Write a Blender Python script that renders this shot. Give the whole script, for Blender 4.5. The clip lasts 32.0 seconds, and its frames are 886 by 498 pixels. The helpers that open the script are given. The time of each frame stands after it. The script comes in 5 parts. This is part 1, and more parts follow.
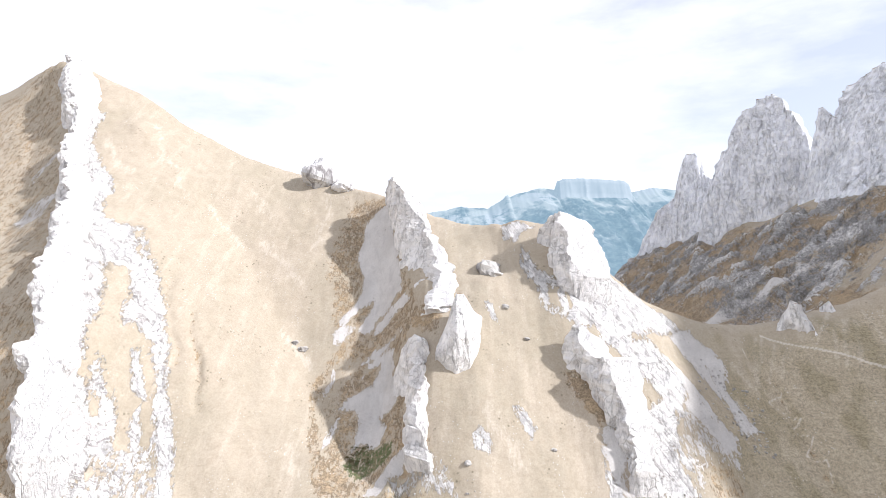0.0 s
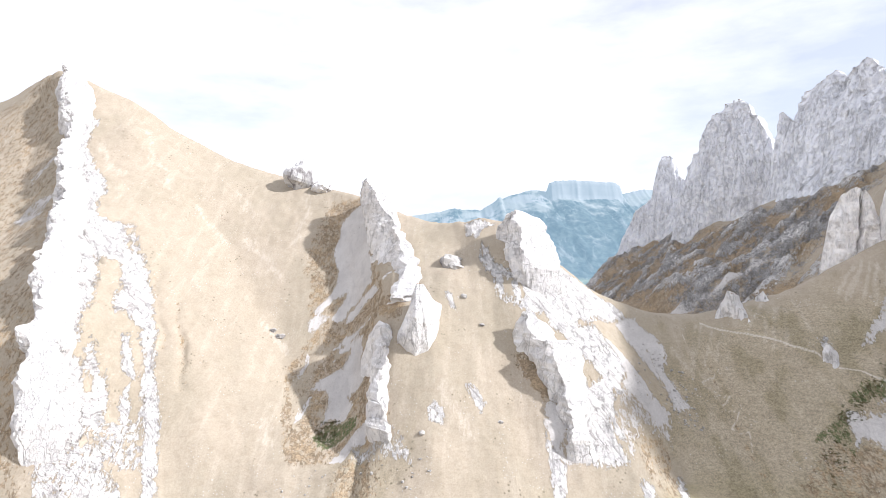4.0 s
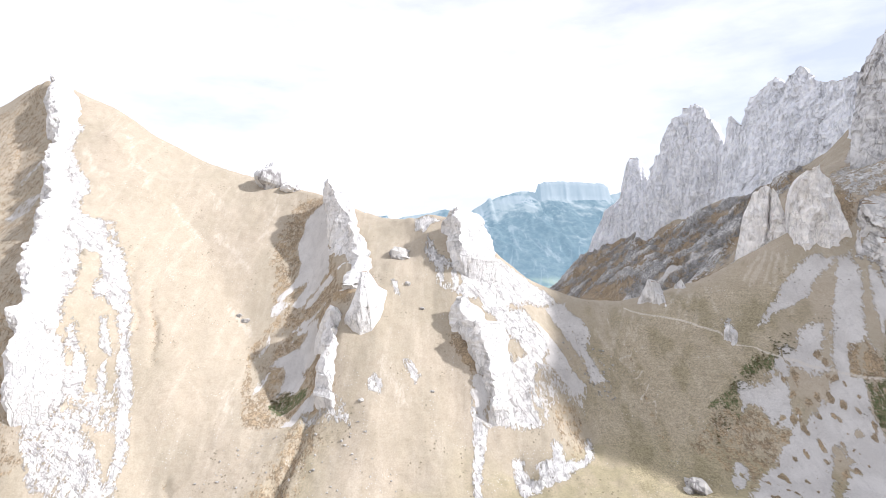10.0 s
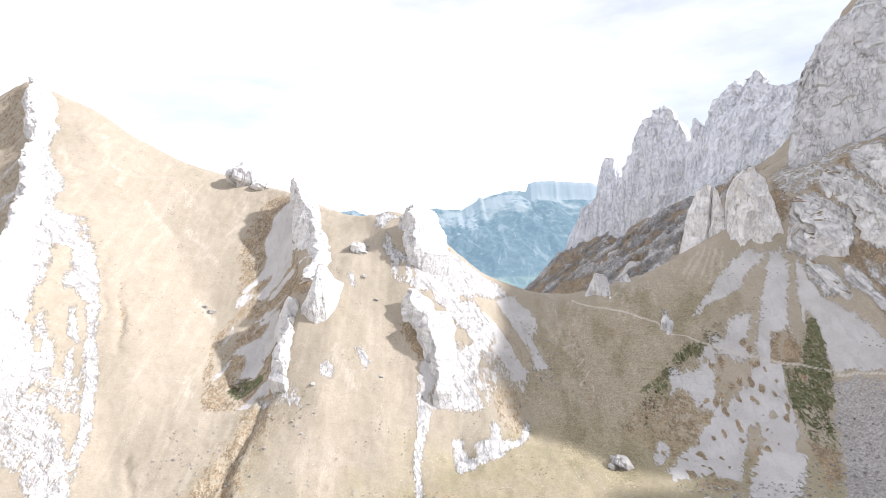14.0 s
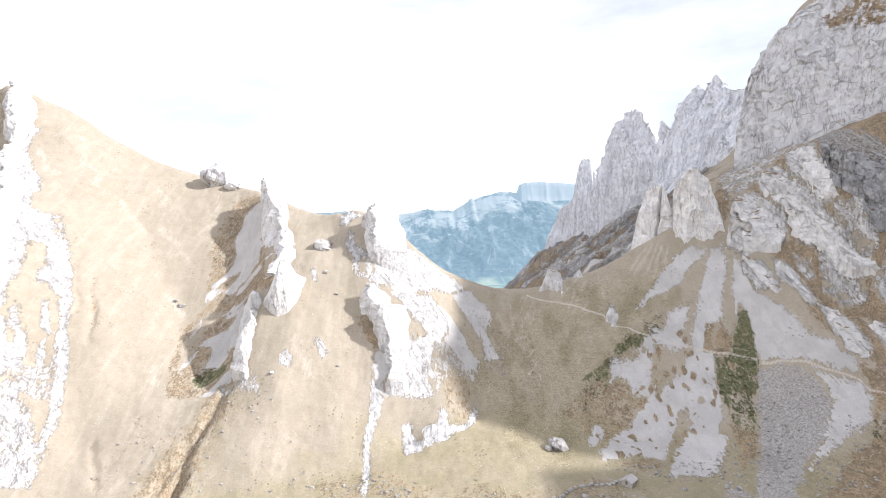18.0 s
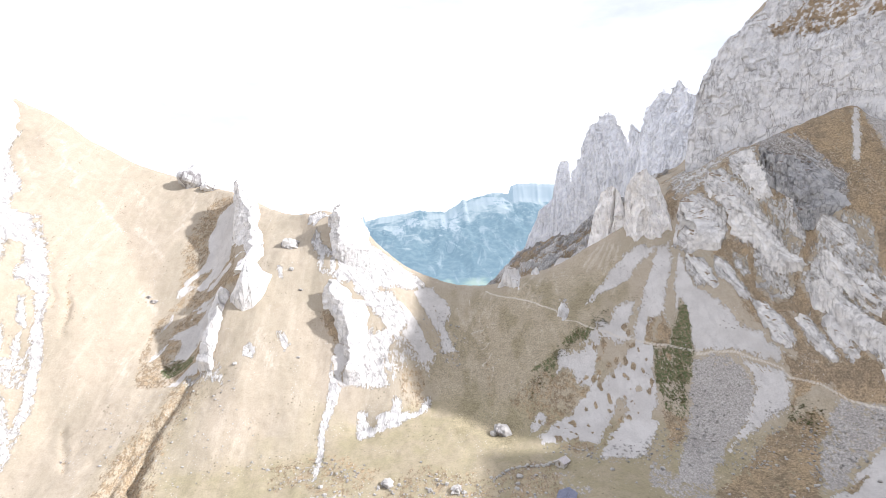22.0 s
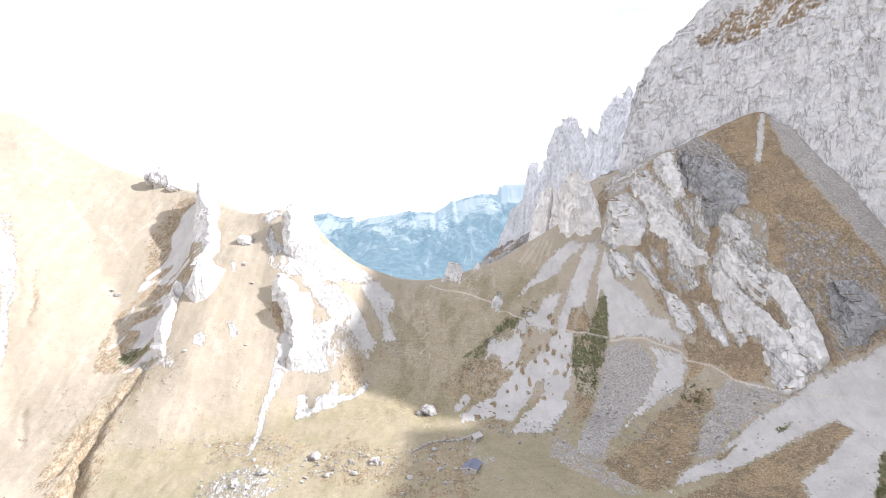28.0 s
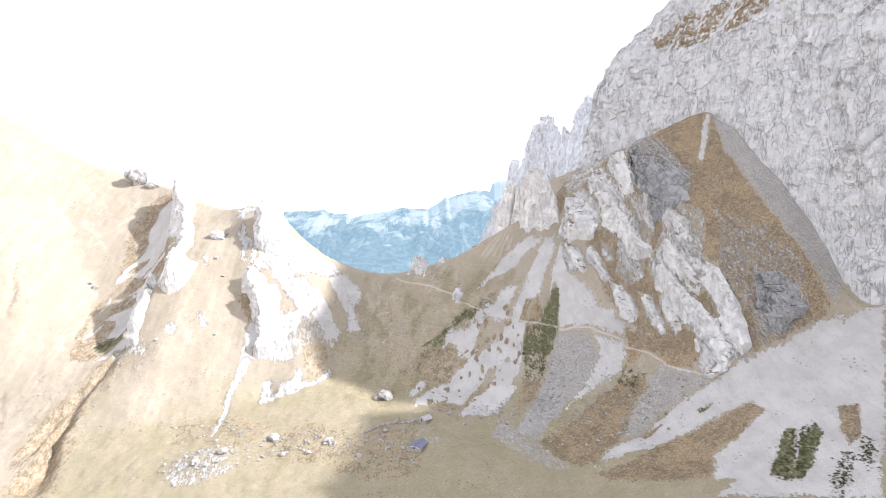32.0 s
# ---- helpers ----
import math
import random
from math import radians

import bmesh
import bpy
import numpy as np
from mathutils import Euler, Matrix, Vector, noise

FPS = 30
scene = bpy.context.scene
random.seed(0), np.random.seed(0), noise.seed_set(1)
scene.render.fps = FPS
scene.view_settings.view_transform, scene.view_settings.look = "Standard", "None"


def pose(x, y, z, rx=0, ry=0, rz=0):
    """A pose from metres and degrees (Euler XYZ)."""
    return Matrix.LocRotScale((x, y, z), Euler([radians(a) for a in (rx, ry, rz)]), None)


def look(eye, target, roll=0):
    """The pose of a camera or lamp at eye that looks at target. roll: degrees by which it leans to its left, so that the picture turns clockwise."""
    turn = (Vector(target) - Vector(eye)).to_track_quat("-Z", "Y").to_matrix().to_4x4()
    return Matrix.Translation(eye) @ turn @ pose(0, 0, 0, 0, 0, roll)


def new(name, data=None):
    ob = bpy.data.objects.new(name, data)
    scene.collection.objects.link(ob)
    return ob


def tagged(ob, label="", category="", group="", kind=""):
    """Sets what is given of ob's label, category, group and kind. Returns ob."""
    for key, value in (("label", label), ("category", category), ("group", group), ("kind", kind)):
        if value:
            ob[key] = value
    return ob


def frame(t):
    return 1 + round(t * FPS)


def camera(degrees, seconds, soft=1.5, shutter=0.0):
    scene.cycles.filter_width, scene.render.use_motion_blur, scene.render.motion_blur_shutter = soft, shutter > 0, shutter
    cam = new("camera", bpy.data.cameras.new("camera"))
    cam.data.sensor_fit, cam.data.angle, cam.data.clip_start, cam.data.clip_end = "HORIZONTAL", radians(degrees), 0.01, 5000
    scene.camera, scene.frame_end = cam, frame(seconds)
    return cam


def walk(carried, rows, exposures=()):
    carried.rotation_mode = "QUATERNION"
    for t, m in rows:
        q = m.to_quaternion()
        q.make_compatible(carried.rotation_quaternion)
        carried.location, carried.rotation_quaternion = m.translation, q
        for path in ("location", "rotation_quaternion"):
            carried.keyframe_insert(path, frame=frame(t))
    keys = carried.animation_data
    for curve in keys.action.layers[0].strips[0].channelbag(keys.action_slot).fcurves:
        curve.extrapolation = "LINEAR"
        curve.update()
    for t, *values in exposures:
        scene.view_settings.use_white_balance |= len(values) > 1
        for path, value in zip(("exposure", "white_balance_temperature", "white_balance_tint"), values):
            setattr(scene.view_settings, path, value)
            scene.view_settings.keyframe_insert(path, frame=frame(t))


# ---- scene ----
cam = camera(79.5, 32.0, soft=0.6)

PATH = [  # seconds, x, y, z, yaw, pitch, roll
    (0, 0.37, 0.71, 0.55, -0.115, -0.401, 0.30),
    (1, 6.21, -7.64, -0.78, -0.179, -0.343, 0.27),
    (2, 11.80, -15.92, -1.79, -0.285, -0.287, 0.20),
    (3, 17.65, -24.36, -2.80, -0.362, -0.242, 0.20),
    (3.5, 20.47, -28.59, -3.45, -0.395, -0.209, 0.20),
    (5.5, 32.15, -45.01, -6.50, -0.507, -0.064, 0.11),
    (6, 35.08, -49.01, -7.09, -0.533, -0.046, 0.10),
    (7, 40.99, -57.11, -8.26, -0.593, -0.016, 0.03),
    (8, 47.32, -64.80, -9.27, -0.630, -0.026, 0.04),
    (9, 54.66, -71.58, -10.14, -0.675, -0.009, 0.00),
    (10, 62.55, -78.08, -11.10, -0.736, 0.003, -0.00),
    (11, 70.86, -84.44, -12.17, -0.806, 0.012, 0.00),
    (12, 79.42, -90.28, -13.17, -0.909, 0.003, 0.07),
    (13, 88.13, -96.34, -14.07, -1.012, -0.008, 0.10),
    (14, 96.81, -102.29, -14.98, -1.109, -0.049, 0.10),
    (14.5, 101.02, -105.32, -15.44, -1.152, -0.059, 0.10),
    (16.5, 117.39, -117.30, -17.21, -1.342, -0.006, 0.10),
    (17, 121.51, -120.17, -17.57, -1.395, 0.007, 0.10),
    (18, 129.66, -126.16, -18.47, -1.473, 0.059, 0.10),
    (19, 137.96, -132.11, -19.29, -1.513, 0.097, 0.10),
    (20, 146.05, -138.13, -19.83, -1.595, 0.104, 0.10),
    (21, 154.46, -144.26, -20.60, -1.649, 0.161, 0.07),
    (22, 162.83, -150.17, -21.34, -1.735, 0.202, 0.07),
    (23, 171.05, -156.02, -22.18, -1.804, 0.259, 0.03),
    (24, 179.75, -162.10, -22.81, -1.814, 0.288, -0.00),
    (25, 188.55, -168.15, -23.47, -1.853, 0.287, -0.00),
    (25.5, 192.96, -171.20, -23.88, -1.869, 0.287, -0.00),
    (27.5, 210.21, -183.48, -25.71, -1.971, 0.314, -0.00),
    (28, 214.54, -186.53, -26.13, -1.993, 0.306, -0.00),
    (29, 223.13, -192.60, -27.02, -2.042, 0.316, -0.00),
    (30, 231.80, -198.60, -27.63, -2.092, 0.323, -0.00),
    (31, 240.75, -204.86, -28.09, -2.124, 0.321, -0.00),
    (31.5, 245.14, -208.06, -28.35, -2.119, 0.343, 0.00),
    (31.9, 248.64, -210.61, -28.56, -2.116, 0.360, 0.00),
    (32, 249.52, -211.25, -28.61, -2.115, -0.055, 0.00),
]
walk(cam, [(t, pose(x, y, z, 90 + pitch, -roll, yaw)) for t, x, y, z, yaw, pitch, roll in PATH],
     exposures=[(0, 0.48, 6120, 14), (16, 0.53, 6120, 14), (24, 0.66, 6120, 14), (32, 0.80, 6120, 14)])


# ---- sky, sun and exposure ----
SUN_TO = Vector((0.80, -0.21, 0.575)).normalized()
world = bpy.data.worlds.new("sky_world")
scene.world = world
world.use_nodes = True
wn, wl = world.node_tree.nodes, world.node_tree.links
sky = wn.new("ShaderNodeTexSky")
sky.sky_type, sky.sun_disc = "NISHITA", False
sky.sun_elevation = math.asin(SUN_TO.z)
sky.sun_rotation = math.atan2(SUN_TO.x, SUN_TO.y)
sky.altitude, sky.air_density, sky.dust_density = 1600, 1.0, 2.0
# thin bright cloud over most of the sky, with a few pale blue openings
coord = wn.new("ShaderNodeTexCoord")
stretch = wn.new("ShaderNodeMapping")
stretch.inputs["Scale"].default_value = (1.0, 1.0, 3.2)
veil = wn.new("ShaderNodeTexNoise")
veil.inputs["Scale"].default_value, veil.inputs["Detail"].default_value, veil.inputs["Roughness"].default_value = 2.3, 7, 0.55
cover = wn.new("ShaderNodeMapRange")
cover.inputs["From Min"].default_value, cover.inputs["From Max"].default_value = 0.40, 0.60
cover.inputs["To Min"].default_value, cover.inputs["To Max"].default_value = 0.62, 0.97
blend = wn.new("ShaderNodeMix")
blend.data_type = "RGBA"
blend.inputs["B"].default_value = (9.6, 9.6, 9.65, 1)
wl.new(coord.outputs["Generated"], stretch.inputs["Vector"])
wl.new(stretch.outputs["Vector"], veil.inputs["Vector"])
wl.new(veil.outputs["Fac"], cover.inputs["Value"])
toward = wn.new("ShaderNodeVectorMath")
toward.operation = "DOT_PRODUCT"
toward.inputs[1].default_value = Vector((0.50, 0.79, 0.40)).normalized()
gap = wn.new("ShaderNodeMapRange")
gap.interpolation_type = "SMOOTHSTEP"
gap.inputs["From Min"].default_value, gap.inputs["From Max"].default_value, gap.inputs["To Max"].default_value = 0.90, 1.0, 0.13
thin = wn.new("ShaderNodeMath")
thin.operation, thin.use_clamp = "SUBTRACT", True
wl.new(coord.outputs["Generated"], toward.inputs[0])
wl.new(toward.outputs["Value"], gap.inputs["Value"])
wl.new(cover.outputs["Result"], thin.inputs[0])
wl.new(gap.outputs["Result"], thin.inputs[1])
wl.new(thin.outputs[0], blend.inputs["Factor"])
wl.new(sky.outputs[0], blend.inputs["A"])
wl.new(blend.outputs["Result"], wn["Background"].inputs[0])
wn["Background"].inputs[1].default_value = 0.097
sun = new("sun", bpy.data.lights.new("sun", "SUN"))
sun.data.energy, sun.data.angle, sun.data.color = 4.45, radians(1.4), (1.0, 0.97, 0.92)
sun.matrix_world = look(SUN_TO * 900, (0, 0, 0))


# ---- noise ----
def lattice(ix, iy, iz, seed):
    h = (ix.astype(np.int64) * 374761393 + iy.astype(np.int64) * 668265263 + iz.astype(np.int64) * 2147483647 + seed * 974634777) & 0xFFFFFFFF
    h = ((h ^ (h >> 13)) * 1274126177) & 0xFFFFFFFF
    h = ((h ^ (h >> 16)) * 2246822519) & 0xFFFFFFFF
    return ((h ^ (h >> 15)) & 0xFFFFFF) / float(0xFFFFFF)


def vnoise(x, y, z, seed=0):
    """Smooth value noise, -1 to 1."""
    fx, fy, fz = np.floor(x), np.floor(y), np.floor(z)
    u, v, w = x - fx, y - fy, z - fz
    u, v, w = (a * a * a * (a * (a * 6 - 15) + 10) for a in (u, v, w))
    out = 0
    for i in (0, 1):
        for j in (0, 1):
            for k in (0, 1):
                out = out + lattice(fx + i, fy + j, fz + k, seed) * (u if i else 1 - u) * (v if j else 1 - v) * (w if k else 1 - w)
    return out * 2 - 1


def fbm(x, y, z, octaves=4, seed=0, gain=0.5, ridged=False):
    total, amp = 0, 1.0
    for o in range(octaves):
        n = vnoise(x, y, z, seed + o * 17)
        total = total + amp * ((0.5 - np.abs(n)) * 2 if ridged else n)
        x, y, z, amp = x * 2.03 + 5.1, y * 2.03 - 3.7, z * 2.03 + 1.3, amp * gain
    return total


# ---- the lie of the land: crests, gullies, feet of slopes ----
CELL, X0, X1, Y0, Y1 = 5.0, -900, 900, -500, 1500
LINES = []


def line(*pts):
    LINES.append(pts)


# skyline from the big summit over the boulder saddle, two knolls and the pass to the crags
line((-900, 640, -60), (-620, 570, 40), (-480, 540, 128), (-406, 522, 156), (-335, 474, 167), (-315, 474, 158), (-265, 482, 133), (-235, 486, 111), (-200, 490, 92), (-169, 492, 79), (-130, 494, 68),
     (-85, 474, 54), (-40, 448, 42), (-8, 428, 26), (30, 402, 14), (55, 392, 22), (87, 384, 18), (112, 378, -8), (144, 371, -42), (180, 371, -53),
     (208, 374, -59), (240, 374, -52), (271, 374, -44), (305, 366, -26), (328, 362, -10), (350, 356, 4))
line((350, 356, 4), (378, 352, 10), (398, 358, 34), (430, 364, 60), (464, 354, 84))
line((300, 420, -70), (345, 410, -38), (375, 405, 12), (400, 412, 56), (436, 420, 66), (470, 410, 88))
# foot of the needles
line((300, 1062, -110), (345, 1056, -58), (395, 1008, -10), (432, 994, 4), (446, 950, 12), (428, 894, -2), (405, 890, -18), (428, 866, 4), (444, 846, 18), (462, 814, 36), (482, 788, 42), (494, 738, 56),
     (468, 690, 56), (446, 650, 40), (450, 600, 44), (462, 545, 64), (474, 490, 88), (468, 440, 96))
# rock rib falling from the summit
line((-325, 473, 158), (-293, 437, 108), (-276, 399, 64), (-249, 369, 33), (-226, 324, -1), (-203, 282, -33), (-186, 250, -78), (-176, 236, -115), (-172, 220, -140))
line((-347, 460, 116), (-297, 370, 14), (-258, 304, -24), (-228, 262, -66), (-210, 236, -112), (-199, 215, -146))
line((-480, 470, 92), (-400, 380, 14), (-320, 300, -44), (-260, 240, -105))
# broad grass flank
line((-249, 442, 101), (-221, 434, 70), (-166, 418, 13), (-96, 360, -66), (-76, 321, -102), (-50, 294, -118), (-30, 270, -130))
line((-201, 326, -15), (-159, 306, -68), (-140, 308, -72), (-110, 270, -118))
line((-164, 271, -101), (-130, 259, -126), (-105, 240, -160))
# first fin: crest and the slope on both sides
line((-40, 446, 44), (-12, 363, -16), (-2, 320, -50), (-7, 300, -72), (-15, 279, -113), (-25, 262, -128))
line((-66, 430, 10), (-44, 372, -50), (-36, 335, -88), (-38, 305, -116))
line((30, 398, 14), (44, 364, -18), (28, 350, -20), (20, 292, -80), (22, 276, -102), (18, 262, -112), (40, 240, -150), (60, 225, -162))
# second fin: crest, shaded foot, white slab
line((87, 384, 18), (84, 360, 0), (76, 325, -50), (80, 310, -72), (92, 290, -95), (95, 272, -125), (96, 262, -138))
line((50, 372, 2), (60, 330, -48), (64, 305, -80), (72, 280, -112), (80, 262, -138))
line((112, 374, -14), (130, 340, -50), (140, 310, -88), (147, 304, -98), (125, 268, -132), (117, 248, -158))
line((144, 369, -44), (170, 340, -80), (183, 313, -108), (175, 285, -134), (164, 268, -146))
# pass bowl
line((208, 374, -59), (212, 340, -88), (214, 300, -124), (214, 262, -148), (216, 235, -156))
line((246, 370, -46), (259, 325, -80), (265, 288, -110), (268, 262, -132), (270, 240, -150))
line((287, 318, -78), (290, 294, -84), (288, 279, -114), (296, 255, -126), (300, 229, -150))
# scree cones under the crags
line((360, 350, 0), (340, 322, -46), (315, 275, -103), (300, 230, -148))
line((388, 335, -12), (370, 290, -55), (358, 234, -127), (352, 200, -150), (350, 158, -158))
line((389, 235, -98), (398, 195, -125), (385, 160, -150))
line((433, 186, -117), (411, 160, -140), (395, 130, -158))
line((537, 143, -72), (464, 163, -97), (433, 184, -117))
line((537, 143, -72), (483, 126, -115), (448, 108, -139), (411, 107, -161))
line((582, 98, -72), (540, 60, -112), (449, 66, -146), (400, 60, -165), (380, 20, -175))
line((600, 20, -80), (540, -40, -130), (470, -80, -175))
# tilted bands of the triangular buttress
line((395, 328, -2), (420, 285, -28), (438, 250, -60), (449, 206, -82), (440, 190, -108))
line((430, 364, 60), (453, 300, 70), (470, 284, 82), (500, 282, 98), (520, 281, 102))
line((453, 290, 65), (460, 240, 5), (467, 197, -46), (464, 168, -92))
line((520, 281, 102), (519, 250, 64), (518, 205, 15), (530, 165, -38), (537, 145, -69))
# the big wall: foot and top
line((524, 300, 104), (530, 250, 74), (541, 207, 20), (549, 170, -36), (553, 148, -68), (582, 100, -68), (620, 20, -78))
line((500, 330, 94), (480, 350, 84), (450, 365, 64), (420, 375, 56))
line((470, 385, 62), (492, 362, 82), (512, 342, 94), (532, 316, 102), (546, 288, 92), (552, 250, 66), (562, 207, 14), (572, 165, -50), (576, 148, -72))
line((515, 440, 235), (535, 384, 262), (565, 330, 262), (600, 262, 215), (625, 200, 170), (630, 150, 100), (640, 100, 60), (680, 0, 60), (720, -150, 40), (760, -400, 20))
line((900, 500, 150), (850, 200, 120), (900, -200, 0), (900, -500, 0))
# valley floor, with its shallow ridges
line((-108, 232, -162), (-27, 207, -170), (60, 215, -168), (89, 227, -162), (133, 195, -169), (199, 191, -165), (247, 175, -163), (300, 180, -160), (350, 158, -160))
line((-195, 205, -165), (-100, 200, -180), (0, 160, -195), (100, 150, -185), (205, 150, -176), (277, 140, -166), (340, 110, -168), (380, 60, -172))
line((-900, 100, -190), (-400, 60, -240), (0, 0, -240), (250, -20, -220), (420, -60, -200), (520, -200, -200), (560, -500, -200))
line((-900, -500, -330), (0, -500, -330), (300, -500, -280))
line((-900, 400, -120), (-650, 420, -20), (-480, 470, 92))
# far side of the skyline
line((-700, 800, -150), (-350, 640, 20), (-150, 640, -40), (0, 560, -60), (90, 500, -70), (200, 520, -125), (260, 560, -110))
line((-900, 1500, -320), (0, 1500, -300), (250, 1500, -270), (500, 1500, -220), (900, 1500, -200))
line((-200, 900, -250), (100, 900, -240), (250, 820, -170), (331, 806, -80), (400, 815, -20), (461, 817, 33))
line((250, 560, -125), (305, 624, -48), (360, 640, -20), (425, 650, 30))
line((300, 480, -85), (350, 500, -50), (400, 530, 5), (430, 560, 40))
line((250, 1000, -150), (330, 1000, -80), (360, 1004, -44), (385, 1000, -20))
line((511, 480, 120), (520, 561, 100), (520, 640, 100), (540, 790, 90), (520, 1020, 40), (520, 1200, -60))
line((800, 1100, -60), (750, 800, 20), (700, 560, 80), (640, 420, 180))


def lay_of_land():
    def level(cell, start):
        nx, ny = int((X1 - X0) / cell) + 1, int((Y1 - Y0) / cell) + 1
        h = np.full((ny, nx), -120.0) if start is None else start
        acc, num = np.zeros((ny, nx)), np.zeros((ny, nx))
        for pts in LINES:
            for a, b in zip(pts, pts[1:]):
                n = int(max(abs(b[0] - a[0]), abs(b[1] - a[1])) / cell * 2) + 2
                for s in np.linspace(0, 1, n):
                    x, y, z = (a[k] + (b[k] - a[k]) * s for k in range(3))
                    i, j = int(round((x - X0) / cell)), int(round((y - Y0) / cell))
                    if 0 <= i < nx and 0 <= j < ny:
                        acc[j, i] += z
                        num[j, i] += 1
        fixed = num > 0
        h[fixed] = (acc / np.maximum(num, 1))[fixed]
        for _ in range(260):
            p = np.pad(h, 1, mode="edge")
            avg = (p[1:-1, :-2] + p[1:-1, 2:] + p[:-2, 1:-1] + p[2:, 1:-1]) / 4
            h = np.where(fixed, h, h + 1.0 * (avg - h))
        return h

    h = None
    for cell in (40.0, 20.0, 10.0, 5.0):
        h = level(cell, h)
        if cell > 5:
            ny, nx = h.shape
            yy, xx = np.linspace(0, ny - 1, 2 * ny - 1), np.linspace(0, nx - 1, 2 * nx - 1)
            h = sample(h, xx[None, :] + 0 * yy[:, None], yy[:, None] + 0 * xx[None, :])
    for _ in range(2):
        p = np.pad(h, 1, mode="edge")
        h = 0.5 * h + 0.125 * (p[1:-1, :-2] + p[1:-1, 2:] + p[:-2, 1:-1] + p[2:, 1:-1])
    return h


def sample(h, x, y):
    i, j = np.clip(np.floor(x).astype(int), 0, h.shape[1] - 2), np.clip(np.floor(y).astype(int), 0, h.shape[0] - 2)
    u, v = np.clip(x - i, 0, 1), np.clip(y - j, 0, 1)
    return (h[j, i] * (1 - u) + h[j, i + 1] * u) * (1 - v) + (h[j + 1, i] * (1 - u) + h[j + 1, i + 1] * u) * v


LAND = lay_of_land()


def bare_height(x, y):
    x, y = np.asarray(x, float), np.asarray(y, float)
    return sample(LAND, (x - X0) / CELL, (y - Y0) / CELL)


def steps(core0, core1, fine, end0, end1, grow=1.08):
    mid = list(np.arange(core0, core1 + 0.01, fine))
    lo, hi, d = [core0], [core1], fine
    while lo[-1] > end0:
        d *= grow
        lo.append(lo[-1] - d)
    d = fine
    while hi[-1] < end1:
        d *= grow
        hi.append(hi[-1] + d)
    return np.array(lo[:0:-1] + mid + hi[1:])


def height(x, y):
    h = bare_height(x, y)
    z = 0 * h
    h = h + 1.6 * fbm(x / 30, y / 30, z, 4, 3)
    return h


def grid_mesh(name, vx, quads_shape):
    """A mesh from a (rows, columns, 3) array of points."""
    r, c = quads_shape
    me = bpy.data.meshes.new(name)
    idx = np.arange(r * c).reshape(r, c)
    q = np.stack([idx[:-1, :-1], idx[:-1, 1:], idx[1:, 1:], idx[1:, :-1]], -1).reshape(-1, 4)
    me.vertices.add(r * c)
    me.vertices.foreach_set("co", vx.reshape(-1).astype(np.float32))
    me.loops.add(q.size)
    me.loops.foreach_set("vertex_index", q.reshape(-1).astype(np.int32))
    me.polygons.add(len(q))
    me.polygons.foreach_set("loop_start", np.arange(0, q.size, 4, dtype=np.int32))
    me.polygons.foreach_set("use_smooth", np.ones(len(q), bool))
    me.update(calc_edges=True)
    return me



# ---- what covers the ground: rock, scree, turf, shrubs, paths ----
gx = steps(-345, 600, 1.3, -4800, 4800)
gy = np.concatenate([steps(50, 505, 1.3, -4800, 505), np.arange(508, 1090, 4.0), steps(1090, 1094, 4.0, 1090, 4800)])
GX, GY = np.meshgrid(gx, gy)
GZ = bare_height(GX, GY)
COVER = {k: np.zeros(GX.shape) for k in ("rock", "scree", "green", "brown", "stony", "path", "dark", "pale")}


def edge_distance(px, py, pts, closed):
    best, inside = np.full(px.shape, 1e9), np.zeros(px.shape, bool)
    n = len(pts)
    for k in range(n if closed else n - 1):
        (ax, ay), (bx, by) = pts[k], pts[(k + 1) % n]
        dx, dy = bx - ax, by - ay
        s = np.clip(((px - ax) * dx + (py - ay) * dy) / (dx * dx + dy * dy + 1e-9), 0, 1)
        best = np.minimum(best, np.hypot(px - ax - s * dx, py - ay - s * dy))
        if closed and ay != by:
            inside ^= ((ay > py) != (by > py)) & (px < dx * (py - ay) / dy + ax)
    return best, inside


def window(pts, margin):
    xs, ys = [p[0] for p in pts], [p[1] for p in pts]
    i0, i1 = np.searchsorted(gx, (min(xs) - margin, max(xs) + margin))
    j0, j1 = np.searchsorted(gy, (min(ys) - margin, max(ys) + margin))
    return slice(j0, j1), slice(i0, i1)


# wandering of the edges of patches, a few metres
WX = 5.0 * fbm(GX / 24, GY / 24, GZ / 30, 5, 71, 0.62)
WY = 5.0 * fbm(GX / 24, GY / 24, GZ / 30, 5, 91, 0.62)


def patch(kind, *pts, reach=13.0, most=1.0):
    """Covers an outline; "turf" clears it. reach: the width in which its edge frays."""
    w = window(pts, 16)
    k = min(1.0, reach / 12)
    d, inside = edge_distance(GX[w] + k * WX[w], GY[w] + k * WY[w], pts, True)
    m = np.clip(0.5 + np.where(inside, d, -0.8 * d) / reach, 0, most if most != 1.0 or reach > 6 else 1.5)
    if kind != "turf":
        COVER[kind][w] = np.maximum(COVER[kind][w], m)
    for other in COVER:
        if other != kind and (kind, other) != ("dark", "brown"):
            COVER[other][w] *= 1 - np.minimum(m, 1)


